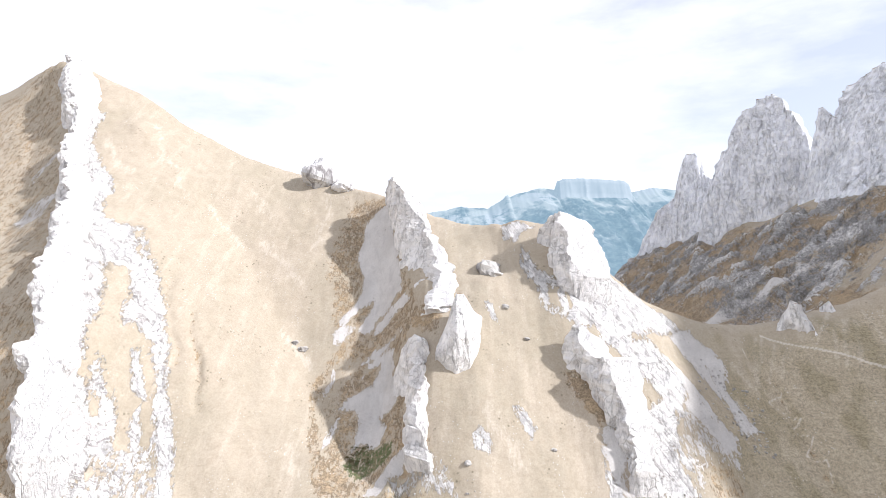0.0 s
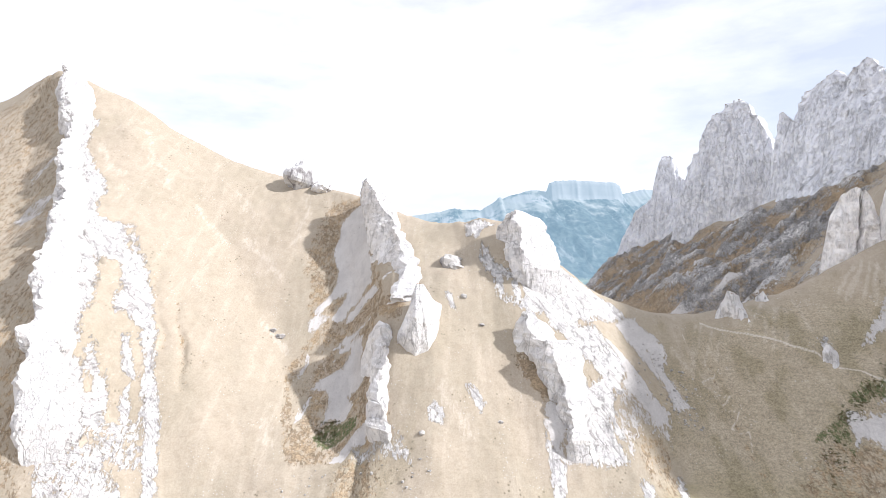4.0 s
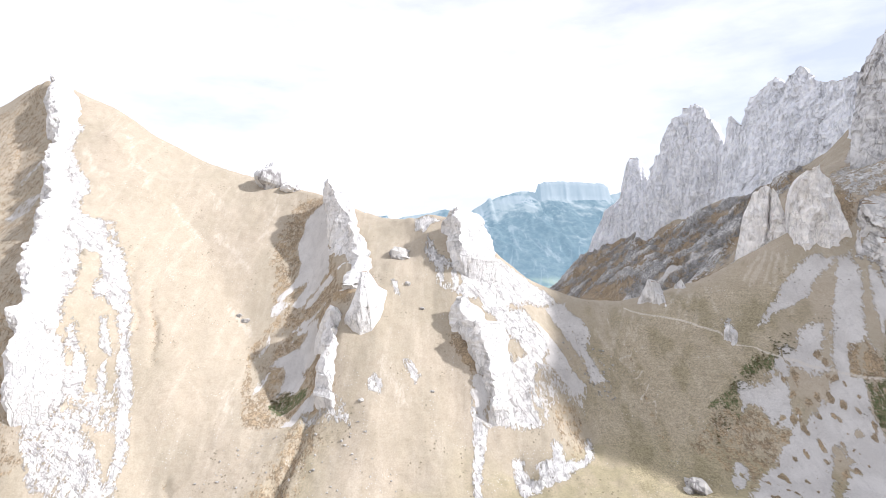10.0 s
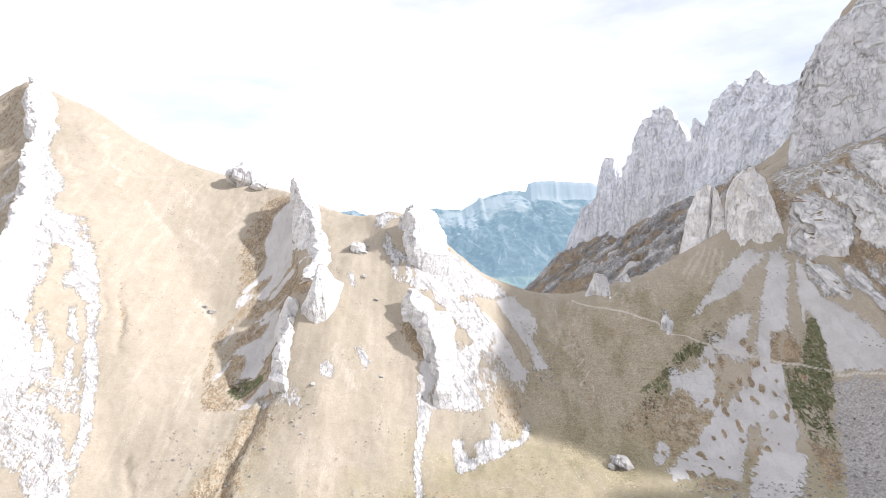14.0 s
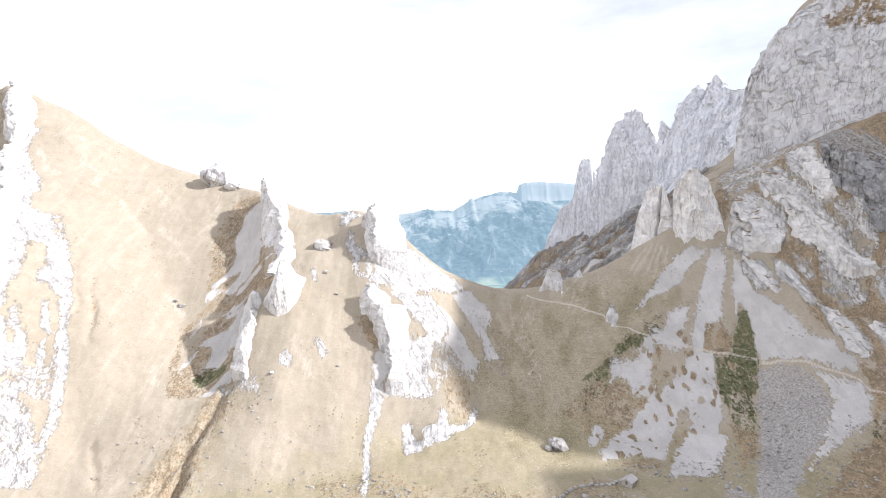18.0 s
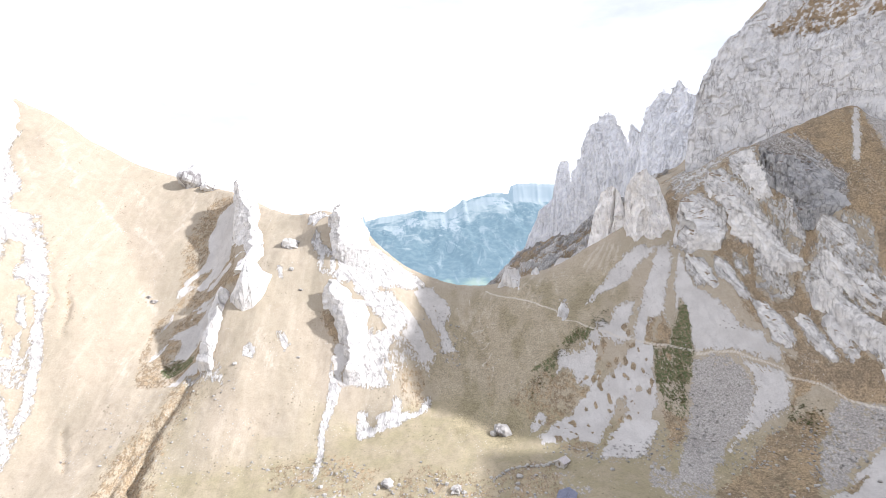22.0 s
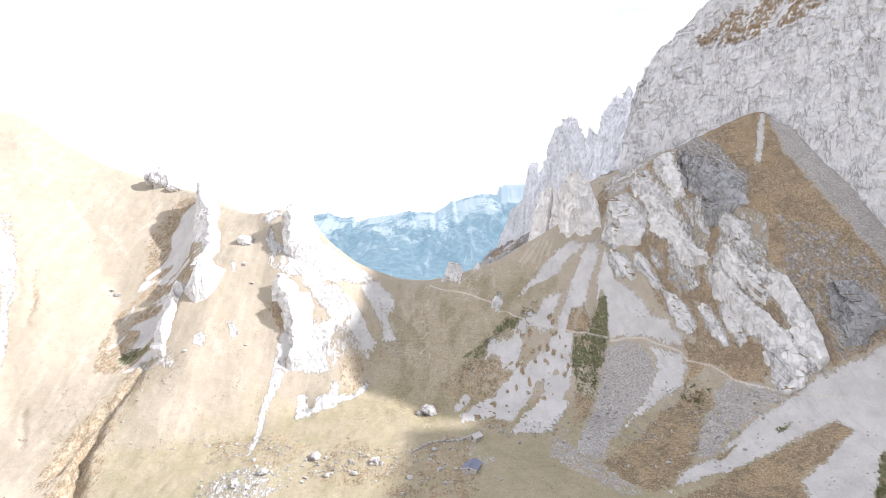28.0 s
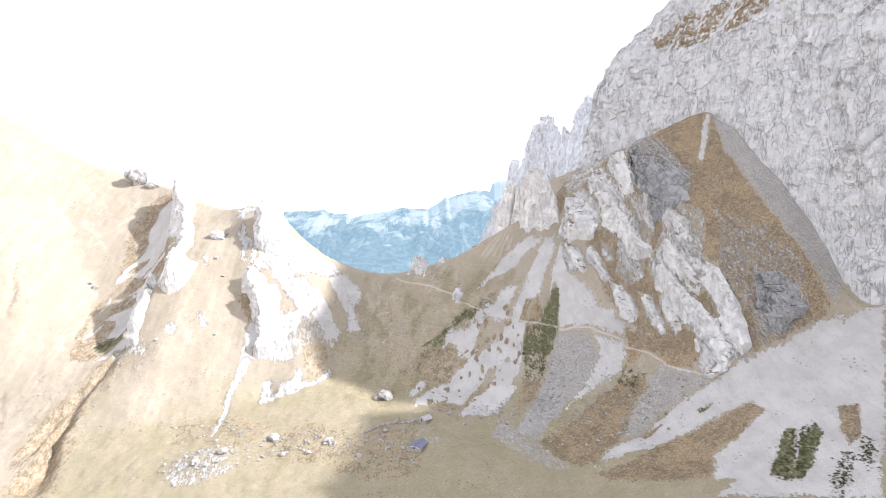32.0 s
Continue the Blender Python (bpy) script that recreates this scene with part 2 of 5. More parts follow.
def track(kind, *pts):
    w = window(pts, 20)
    warp = {"stones": 0.9, "rill": 0.3, "ravine": 0.6, "gully": 0.45}.get(kind, 0.12)
    d, _ = edge_distance(GX[w] + warp * WX[w], GY[w] + warp * WY[w], pts, False)
    if kind == "path":
        COVER["path"][w] = np.maximum(COVER["path"][w], np.clip(1.0 - d / 5, 0, 1))
    elif kind == "stones":
        COVER["pale"][w] = np.maximum(COVER["pale"][w], np.clip(1.0 - d / 9.0, 0, 1))
    elif kind == "cleft":
        GZ[w] -= 4.5 * np.exp(-(d / 1.5) ** 2)
    elif kind == "gully":
        GZ[w] -= 1.6 * np.exp(-(d / 2.2) ** 2)
        COVER["brown"][w] = np.maximum(COVER["brown"][w], 0.3 * np.clip(1.2 - d / 3.0, 0, 1))
    elif kind == "sod":
        m = np.clip(1.1 - d / 1.2, 0, 1)
        COVER["scree"][w] *= 1 - 0.8 * m
        COVER["brown"][w] = np.maximum(COVER["brown"][w], 0.5 * m)
    elif kind == "rill":
        COVER["pale"][w] = np.maximum(COVER["pale"][w], np.clip(1.45 - d / 1.7, 0, 1.3))
    elif kind == "trail":
        COVER["path"][w] = np.maximum(COVER["path"][w], np.clip(0.93 - d / 5, 0, 1))
    else:
        GZ[w] -= 6 * np.exp(-(d / 4.6) ** 2)
        COVER["brown"][w] = np.maximum(COVER["brown"][w], 0.62 * np.clip(1.4 - d / 13, 0, 1))


# slope west of the rib: its shade deepened by brown mottling in the turf
patch("brown", (-345, 480), (-300, 420), (-262, 372), (-232, 324), (-206, 284), (-190, 250), (-178, 222), (-260, 190), (-420, 300), (-480, 470), most=0.4)
patch("brown", (255, 440), (330, 395), (430, 600), (420, 820), (330, 1050), (250, 1050), (215, 600), most=0.9)
patch("brown", (138, 172), (165, 164), (205, 165), (212, 180), (190, 190), (160, 198), (140, 192), most=0.42)
patch("brown", (60, 196), (110, 188), (128, 206), (92, 222), (62, 216), most=0.42)
patch("scree", (390, 494), (377, 531), (364, 537), (336, 542), (293, 567), (270, 590), (262, 575), (298, 536), (343, 526), (368, 512), reach=9)
patch("rock", (338, 794), (403, 892), (414, 868), (380, 760), (340, 660), (320, 575), (305, 562), (293, 596), (310, 690), most=0.62)
patch("brown", (427, 551), (441, 530), (410, 470), (394, 470), (394, 488), reach=9)
patch("rock", (346, 495), (393, 538), (420, 542), (394, 488), (389, 467), (357, 429), (346, 454), most=0.6)
patch("brown", (-48, 440), (-55, 430), (-69, 400), (-84, 394), (-76, 440), (-62, 452), most=0.7)
track("cleft", (-268, 384), (-249, 361), (-235, 344))
track("cleft", (-226, 341), (-213, 334), (-204, 327))
track("cleft", (-219, 318), (-214, 314))
track("cleft", (-175, 262), (-169, 252))
track("cleft", (-179, 248), (-175, 243))
patch("pale", (-265, 455), (-221, 442), (-150, 440), (-110, 415), (-95, 380), (-140, 385), (-195, 415), most=0.42)
patch("stony", (193, 175), (212, 192), (245, 192), (257, 162), (230, 139), (200, 152), most=0.4)
patch("brown", (190, 178), (215, 196), (240, 190), (250, 150), (230, 136), (195, 150), most=0.5)
track("stones", (257, 333), (260, 314))
track("stones", (268, 310), (253, 290))
track("stones", (287, 323), (272, 308))
track("stones", (221, 349), (233, 316))
track("stones", (191, 348), (199, 336), (214, 325))
track("gully", (214, 340), (216, 300), (215, 268))
track("gully", (240, 338), (238, 296), (232, 262))
track("gully", (262, 318), (254, 284), (246, 256))
track("gully", (-178, 350), (-166, 328), (-154, 308))
track("gully", (-155, 336), (-137, 299))
track("gully", (-202, 358), (-189, 345))
track("gully", (-98, 243), (-80, 218))
track("gully", (-149, 320), (-131, 293))
track("stones", (29, 284), (39, 269))
track("ravine", (-24, 165), (-32, 203), (-30, 233), (-22, 258), (-17, 277))
track("ravine", (-43, 194), (-40, 220), (-34, 240))
track("ravine", (-14, 160), (-20, 176), (-27, 191), (-32, 207), (-30, 218))

# rock rib below the summit: bare slabs with turf between
patch("rock", (-294, 440), (-280, 444), (-278, 429), (-273, 416), (-259, 404), (-246, 397), (-234, 383), (-234, 371), (-226, 359), (-219, 359), (-214, 364), (-199, 351), (-191, 351), (-179, 342), (-170, 332), (-158, 305), (-141, 285), (-132, 260), (-139, 258), (-160, 301), (-170, 310), (-178, 314), (-181, 306), (-187, 312), (-189, 327), (-195, 336), (-207, 331), (-196, 305), (-192, 302), (-190, 289), (-186, 279), (-189, 266), (-181, 273), (-182, 287), (-167, 271), (-163, 259), (-170, 255), (-165, 245), (-179, 238), (-186, 246), (-203, 279), (-224, 310), (-260, 377), (-280, 405), reach=5, most=1.4)
patch("turf", (-180, 270), (-176, 275), (-173, 268), (-175, 264), reach=4)
patch("rock", (-173, 299), (-171, 302), (-157, 286), (-159, 284), (-165, 286), reach=3.5)
patch("rock", (-161, 274), (-161, 281), (-158, 281), (-154, 272), (-156, 270), reach=3.5)
patch("rock", (-181, 316), (-177, 319), (-170, 314), (-163, 306), (-176, 311), reach=3.5)
patch("rock", (-162, 265), (-150, 273), (-141, 258), (-162, 247), (-165, 254), (-160, 259), reach=4, most=0.62)
patch("rock", (-210, 366), (-207, 370), (-197, 358), (-187, 351), (-189, 349), (-200, 356), reach=4, most=0.47)
patch("scree", (-272, 376), (-285, 373), (-292, 367), (-280, 360), (-269, 360), reach=4, most=0.7)
patch("scree", (-295, 410), (-291, 409), (-299, 394), (-304, 397), reach=3, most=0.6)
patch("rock", (-182, 238), (-164, 249), (-155, 237), (-151, 222), (-164, 219), reach=4, most=0.8)
patch("rock", (-166, 244), (-158, 252), (-142, 244), (-129, 232), (-120, 220), (-120, 212), (-137, 208), reach=4, most=0.8)
patch("rock", (-140, 262), (-132, 266), (-127, 252), (-123, 224), (-129, 235), (-132, 247), reach=3.5, most=0.9)
# shaded sides of the two blades: grey scree runs, dark turf, shadow painted brown
patch("brown", (-44, 447), (-34, 398), (-11, 336), (-29, 341), (-17, 275), (-34, 271), (-63, 271), (-76, 310), (-81, 334), (-66, 357), (-76, 379), (-84, 421), (-67, 445), reach=5, most=0.6)
patch("turf", (-76, 324), (-66, 349), (-51, 346), (-63, 333), (-65, 294), reach=2.5, most=0.6)
patch("scree", (-43, 438), (-27, 369), (-32, 371), (-36, 369), (-44, 369), (-49, 362), (-57, 364), (-46, 382), (-56, 378), (-66, 368), (-71, 370), (-62, 378), (-58, 388), (-57, 397), (-64, 408), (-65, 415), (-61, 421), (-62, 432), reach=2)
patch("scree", (-24, 364), (-21, 358), (-38, 362), (-46, 361), (-44, 367), (-35, 368), reach=2)
patch("scree", (-74, 364), (-66, 368), (-58, 367), (-68, 357), (-72, 359), reach=2, most=0.8)
patch("scree", (-30, 349), (-24, 345), (-33, 348), (-51, 344), (-43, 352), reach=2)
patch("scree", (-31, 343), (-26, 312), (-38, 320), (-32, 304), (-34, 295), (-41, 297), (-45, 306), (-51, 298), (-49, 316), (-52, 322), (-62, 321), (-56, 328), (-42, 334), (-38, 343), (-47, 340), (-50, 337), (-46, 344), (-37, 347), reach=2)
patch("scree", (-61, 316), (-63, 301), (-66, 294), (-66, 306), reach=2, most=0.8)
patch("scree", (-70, 347), (-67, 339), (-70, 329), (-72, 331), (-69, 339), reach=2, most=0.8)
patch("scree", (-19, 284), (-18, 280), (-31, 270), (-40, 272), (-27, 282), reach=2)
patch("green", (-54, 290), (-44, 303), (-37, 294), (-28, 292), (-24, 286), (-46, 280), reach=3, most=0.8)
patch("brown", (-70, 297), (-54, 285), (-40, 272), (-61, 271), reach=7, most=0.75)
patch("rock", (-26, 275), (-6, 273), (6, 260), (-23, 271), reach=6, most=0.5)
patch("brown", (-31, 360), (-7, 339), (3, 334), (-2, 319), (-12, 328), (-22, 343), (-33, 351), reach=6, most=0.7)
# the knoll and the white slab beside it
patch("rock", (82, 354), (99, 369), (121, 368), (140, 358), (142, 347), (120, 333), (149, 334), (145, 312), (139, 303), (133, 302), (132, 292), (134, 282), (132, 272), (107, 271), (109, 292), (116, 306), (119, 302), (126, 308), (108, 323), (97, 328), (93, 332), (79, 324), (81, 328), (64, 335), (61, 349), (53, 359), (55, 374), (64, 355), (76, 345), reach=4, most=1.2)
patch("turf", (91, 327), (105, 320), (110, 315), (107, 314), (99, 320), reach=3)
patch("turf", (67, 347), (74, 343), (74, 333), (67, 336), reach=3)
patch("turf", (79, 342), (83, 335), (79, 333), (77, 340), reach=3)
patch("turf", (118, 314), (123, 313), (127, 308), (124, 307), (118, 309), reach=3)
patch("turf", (125, 289), (128, 287), (134, 275), (131, 275), reach=3)
patch("rock", (45, 394), (69, 384), (58, 383), (53, 377), (46, 384), reach=3, most=0.9)
patch("rock", (28, 336), (32, 335), (34, 327), (31, 329), reach=3, most=0.9)
patch("rock", (39, 291), (45, 291), (51, 286), (47, 282), (43, 287), reach=3, most=0.8)
patch("rock", (16, 275), (21, 279), (27, 278), (26, 273), (21, 272), reach=3, most=0.8)
patch("scree", (153, 357), (165, 362), (180, 353), (183, 346), (179, 334), (188, 315), (184, 312), (175, 310), (174, 321), (168, 332), (151, 349), reach=4)
patch("scree", (134, 329), (149, 334), (158, 323), (162, 314), (169, 306), (167, 299), (160, 295), (140, 307), (145, 312), (143, 323), reach=4)
patch("turf", (134, 331), (143, 338), (165, 330), (166, 310), (161, 311), (152, 326), reach=3)
patch("scree", (140, 306), (164, 296), (164, 292), (146, 286), (134, 276), (135, 291), reach=6, most=0.52)
patch("scree", (89, 289), (94, 290), (98, 283), (97, 275), (107, 271), (88, 271), (89, 277), (87, 282), reach=4)
patch("brown", (72, 310), (85, 309), (93, 302), (95, 293), (87, 290), reach=4)
patch("rock", (86, 280), (97, 270), (89, 239), (93, 214), (92, 201), (89, 198), (88, 219), (84, 239), (87, 268), reach=3, most=1.2)
patch("rock", (110, 257), (117, 259), (119, 250), (127, 246), (125, 254), (135, 255), (136, 265), (141, 262), (143, 253), (156, 258), (162, 276), (167, 276), (163, 259), (140, 241), (114, 235), reach=3, most=1.2)
patch("brown", (140, 285), (160, 291), (158, 275), (161, 268), (149, 256), (142, 265), reach=5, most=0.45)
track("sod", (147, 330), (156, 320))
track("sod", (151, 319), (159, 309))
track("sod", (171, 344), (175, 323))
track("sod", (170, 327), (175, 312))
track("sod", (118, 309), (123, 301))
track("sod", (121, 298), (125, 289))
track("sod", (129, 300), (134, 288))
# scree cones, scrub and turf strips below the crags
patch("turf", (228, 339), (271, 344), (322, 356), (351, 346), (374, 335), (391, 311), (393, 274), (402, 243), (417, 219), (366, 248), (345, 210), (316, 185), (254, 199), (231, 236), reach=6)
patch("brown", (267, 285), (267, 274), (279, 277), (281, 264), (307, 240), (290, 205), (277, 201), (256, 205), (236, 245), (232, 265), reach=9, most=0.5)
patch("rock", (284, 332), (288, 330), (287, 318), (282, 322), reach=4, most=0.7)
patch("scree", (361, 339), (373, 332), (341, 320), (304, 316), (311, 321), (344, 336), reach=4)
patch("scree", (315, 267), (286, 255), (242, 223), (244, 215), (264, 214), (281, 208), (315, 259), reach=4)
patch("scree", (391, 333), (385, 331), (382, 316), (361, 291), (356, 282), (358, 274), (354, 274), (355, 284), (348, 282), (337, 271), (341, 266), (323, 215), (304, 192), (276, 195), (291, 215), (307, 231), (312, 243), (304, 248), (290, 243), (283, 245), (311, 261), (325, 272), (348, 302), (375, 331), reach=4)
patch("scree", (298, 265), (257, 237), (243, 220), (251, 216), (278, 243), (292, 253), reach=3.5)
patch("scree", (332, 305), (339, 301), (335, 293), (326, 286), (329, 278), (321, 277), (308, 292), (306, 298), (313, 298), (317, 293), (324, 302), reach=4)
patch("scree", (273, 293), (281, 286), (293, 284), (301, 287), (290, 287), (298, 294), (307, 295), (307, 283), (302, 281), (289, 259), (280, 266), (280, 275), (276, 279), (266, 275), (269, 281), (269, 289), reach=3.5)
patch("green", (273, 295), (296, 295), (304, 297), (296, 290), (285, 289), reach=4, most=0.8)
patch("green", (249, 284), (259, 288), (271, 292), (264, 275), (260, 280), reach=4, most=0.6)
patch("brown", (344, 285), (351, 282), (347, 278), (340, 268), (336, 270), reach=3, most=0.75)
patch("turf", (324, 248), (324, 243), (320, 243), (320, 247), reach=2.5)
patch("turf", (326, 229), (328, 225), (323, 220), (320, 222), reach=2.5)
patch("turf", (303, 239), (306, 236), (301, 231), (296, 232), reach=2.5)
patch("scree", (389, 317), (387, 285), (400, 262), (402, 249), (412, 238), (418, 222), (415, 216), (402, 229), (369, 252), (373, 285), (365, 278), (384, 313), reach=4)
patch("scree", (247, 249), (252, 246), (248, 234), (237, 225), (240, 238), reach=3.5)
patch("green", (373, 284), (375, 276), (369, 254), (363, 242), (348, 237), (333, 240), (341, 263), (351, 263), reach=4, most=0.85)
patch("brown", (343, 267), (354, 283), (359, 271), (355, 262), (349, 263), reach=4, most=0.85)
patch("brown", (333, 240), (361, 240), (337, 201), (321, 194), (334, 228), reach=5, most=0.9)
patch("green", (333, 240), (361, 240), (352, 226), (341, 219), (334, 228), reach=5, most=0.52)
patch("stony", (365, 251), (389, 231), (392, 214), (381, 197), (356, 188), (332, 162), (315, 170), (340, 205), (355, 237), reach=5)
patch("scree", (393, 231), (409, 212), (410, 204), (398, 193), (384, 195), (378, 191), (358, 185), (377, 199), (392, 214), reach=5)
patch("stony", (415, 179), (436, 187), (441, 160), (447, 149), (413, 151), (395, 139), (384, 139), (401, 167), (415, 174), reach=5)
patch("stony", (306, 186), (332, 163), (345, 121), (330, 118), (310, 150), (301, 170), reach=6, most=0.62)
patch("rock", (92, 362), (106, 370), (153, 371), (159, 360), (127, 335), (111, 337), (90, 348), reach=4, most=1.2)
track("rill", (272, 359), (260, 342))
track("rill", (266, 359), (252, 339))
track("rill", (269, 370), (247, 349))
track("rill", (283, 359), (283, 330))
track("rill", (277, 356), (264, 335))
track("rill", (274, 359), (266, 349))
track("rill", (272, 359), (256, 335))
track("rill", (221, 368), (204, 341))
track("rill", (215, 366), (200, 337))
track("rill", (225, 360), (211, 340))
track("rill", (210, 356), (200, 333))
track("rill", (229, 355), (220, 341))
track("rill", (332, 356), (317, 342))
track("rill", (336, 352), (322, 338))
track("rill", (339, 348), (325, 331))
track("rill", (326, 355), (312, 348))
track("rill", (343, 345), (333, 332))
track("rill", (329, 353), (313, 343))
track("rill", (336, 346), (324, 334))
track("trail", (203, 360), (205, 349), (216, 335), (202, 329), (219, 321), (211, 318), (220, 312), (210, 305), (220, 302), (217, 293))
# dark turf and tilted slabs of the triangular buttress
patch("brown", (482, 381), (534, 317), (517, 262), (519, 207), (535, 146), (478, 150), (455, 155), (431, 203), (411, 253), (405, 321), (417, 354), reach=5, most=0.9)
patch("rock", (408, 350), (417, 341), (423, 310), (419, 298), (412, 299), (404, 307), (393, 310), (388, 328), (398, 330), (401, 343), reach=3.5, most=1.2)
patch("rock", (429, 345), (434, 330), (440, 280), (448, 245), (433, 270), (431, 283), (423, 291), (425, 304), (421, 334), (423, 344), reach=3.5, most=1.2)
patch("rock", (445, 345), (449, 306), (449, 286), (446, 279), (440, 289), (436, 324), reach=3.5, most=1.2)
patch("rock", (391, 311), (401, 297), (402, 278), (396, 278), (388, 286), (386, 302), reach=3, most=1.2)
patch("rock", (408, 296), (412, 289), (418, 262), (413, 260), (403, 287), reach=3, most=1.2)
patch("rock", (419, 287), (426, 280), (425, 273), (420, 273), (417, 281), reach=3, most=0.8)
patch("rock", (417, 258), (424, 253), (428, 241), (428, 224), (422, 221), (417, 231), reach=3, most=1.2)
patch("rock", (435, 240), (441, 231), (442, 200), (436, 203), (433, 220), reach=3, most=1.2)
patch("rock", (445, 225), (451, 216), (450, 194), (446, 195), (443, 220), reach=3, most=1.2)
patch("rock", (447, 245), (456, 217), (459, 192), (457, 190), (453, 214), (444, 245), reach=3, most=1.2)
patch("rock", (452, 241), (457, 230), (467, 195), (463, 190), (451, 235), reach=3.5, most=0.8)
patch("rock", (429, 272), (443, 252), (443, 245), (430, 252), (426, 263), reach=4, most=0.58)
patch("rock", (444, 281), (453, 260), (450, 248), (443, 265), reach=4, most=0.55)
patch("rock", (447, 243), (452, 227), (460, 185), (474, 162), (474, 149), (466, 146), (451, 150), (445, 156), (454, 181), (444, 239), reach=3, most=1.2)
patch("rock", (467, 203), (478, 193), (483, 180), (479, 155), (471, 150), (471, 169), (463, 198), reach=4, most=0.75)
patch("rock", (457, 244), (480, 225), (470, 201), (478, 193), (463, 198), (456, 224), reach=4, most=0.6)
patch("dark", (489, 371), (467, 286), (477, 273), (485, 248), (476, 237), (456, 245), (453, 256), (457, 258), (447, 285), (447, 296), reach=4, most=1.2)
patch("dark", (497, 177), (510, 172), (519, 163), (521, 154), (506, 151), (490, 156), (489, 165), reach=5, most=0.9)
patch("dark", (490, 219), (510, 195), (521, 170), (519, 153), (488, 154), (483, 193), reach=9, most=0.5)
patch("stony", (519, 274), (544, 297), (539, 216), (554, 165), (537, 145), (519, 207), (515, 250), reach=4)
patch("scree", (515, 278), (518, 278), (506, 260), (496, 250), (494, 254), reach=3)
# brown gullies and grey debris between the bluffs, the wall and the buttress
patch("brown", (436, 402), (425, 358), (406, 352), (393, 342), (395, 365), reach=5)
patch("rock", (436, 402), (422, 362), (405, 356), (403, 377), reach=5, most=0.5)
patch("scree", (471, 441), (463, 413), (429, 365), (440, 410), reach=4)
patch("rock", (467, 418), (489, 376), (449, 307), (446, 345), (432, 348), (428, 358), reach=5, most=0.75)
patch("brown", (493, 368), (509, 346), (496, 280), (511, 281), (489, 264), (477, 273), (467, 286), reach=5)
patch("brown", (396, 352), (430, 340), (452, 330), (480, 338), (505, 330), (500, 362), (455, 402), (412, 402), reach=8)
patch("rock", (402, 354), (430, 342), (452, 332), (480, 342), (500, 338), (490, 366), (452, 398), (415, 398), reach=8, most=0.52)
# tufts of turf on the flank of the cone
tuft = np.random.default_rng(12)
for k in range(150):
    u, w = tuft.random(), tuft.random()
    x, y = 254 + 80 * u + 34 * (w - 0.5), 214 + 66 * u - 44 * (w - 0.5)
    r = 0.6 + 1.9 * tuft.random() ** 2
    patch("brown", *[(x + r * tuft.uniform(0.6, 1.3) * math.cos(a), y + r * tuft.uniform(0.8, 1.7) * math.sin(a)) for a in (0, 1.05, 2.1, 3.15, 4.2, 5.25)], reach=1.6, most=1.0)
# the great scree slope under the wall
patch("turf", (331, 156), (379, 183), (414, 186), (434, 192), (442, 154), (476, 148), (515, 147), (536, 142), (456, 53), (346, 106), reach=5)
patch("scree", (513, 146), (535, 141), (456, 53), (411, 80), (423, 103), (462, 113), (458, 122), (439, 125), (399, 124), (355, 117), (372, 128), (401, 142), (422, 148), reach=4)
patch("scree", (508, 137), (563, 139), (468, 34), (407, 67), (460, 96), reach=4)
patch("stony", (415, 179), (436, 187), (441, 160), (447, 149), (413, 151), (395, 139), (384, 139), (401, 167), (415, 174), reach=4, most=0.8)
patch("brown", (398, 123), (445, 124), (461, 122), (463, 114), (446, 106), (434, 107), (424, 103), (416, 88), (408, 82), (361, 101), (355, 111), (379, 112), reach=4)
patch("brown", (330, 155), (379, 182), (398, 187), (414, 186), (415, 175), (402, 168), (388, 147), (374, 132), (358, 119), (345, 121), (335, 134), reach=4, most=0.9)
patch("brown", (417, 221), (455, 184), (451, 170), (441, 166), (434, 175), (430, 193), (420, 197), (400, 191), (411, 202), reach=4)
patch("brown", (395, 139), (414, 142), (410, 139), (395, 135), reach=3, most=0.8)
patch("green", (432, 136), (441, 135), (438, 133), (432, 133), reach=3, most=0.6)
patch("green", (463, 94), (465, 90), (443, 64), (437, 68), (444, 78), reach=3, most=0.9)
patch("green", (463, 83), (475, 89), (473, 81), (447, 59), (440, 63), (449, 69), reach=3, most=0.9)
patch("brown", (492, 93), (501, 88), (487, 69), (476, 65), (480, 78), reach=3)
track("path", (220, 368), (244, 348), (262, 338), (278, 324), (284, 311), (296, 298), (311, 291), (326, 279), (340, 268), (362, 259), (372, 251))
track("path", (368, 251), (391, 236), (404, 223), (410, 215), (411, 208), (424, 196), (432, 187), (436, 172), (444, 157), (453, 147), (467, 135), (479, 126), (492, 111), (501, 103))
# meadow
patch("rock", (77, 158), (76, 176), (92, 185), (109, 169), (118, 156), (105, 149), (82, 152), reach=7, most=0.45)
patch("brown", (191, 156), (213, 170), (236, 171), (251, 149), (239, 131), (207, 136), reach=5, most=0.42)
track("stones", (-246, 451), (-233, 438), (-219, 430), (-200, 418))
track("stones", (-178, 419), (-151, 407))
track("stones", (-137, 415), (-119, 402), (-97, 389))
track("stones", (-160, 450), (-139, 436))
track("stones", (-107, 365), (-95, 356), (-85, 349))
track("stones", (-81, 293), (-74, 279))
track("stones", (-96, 460), (-96, 437), (-97, 415))
track("stones", (-267, 420), (-253, 411), (-238, 405))

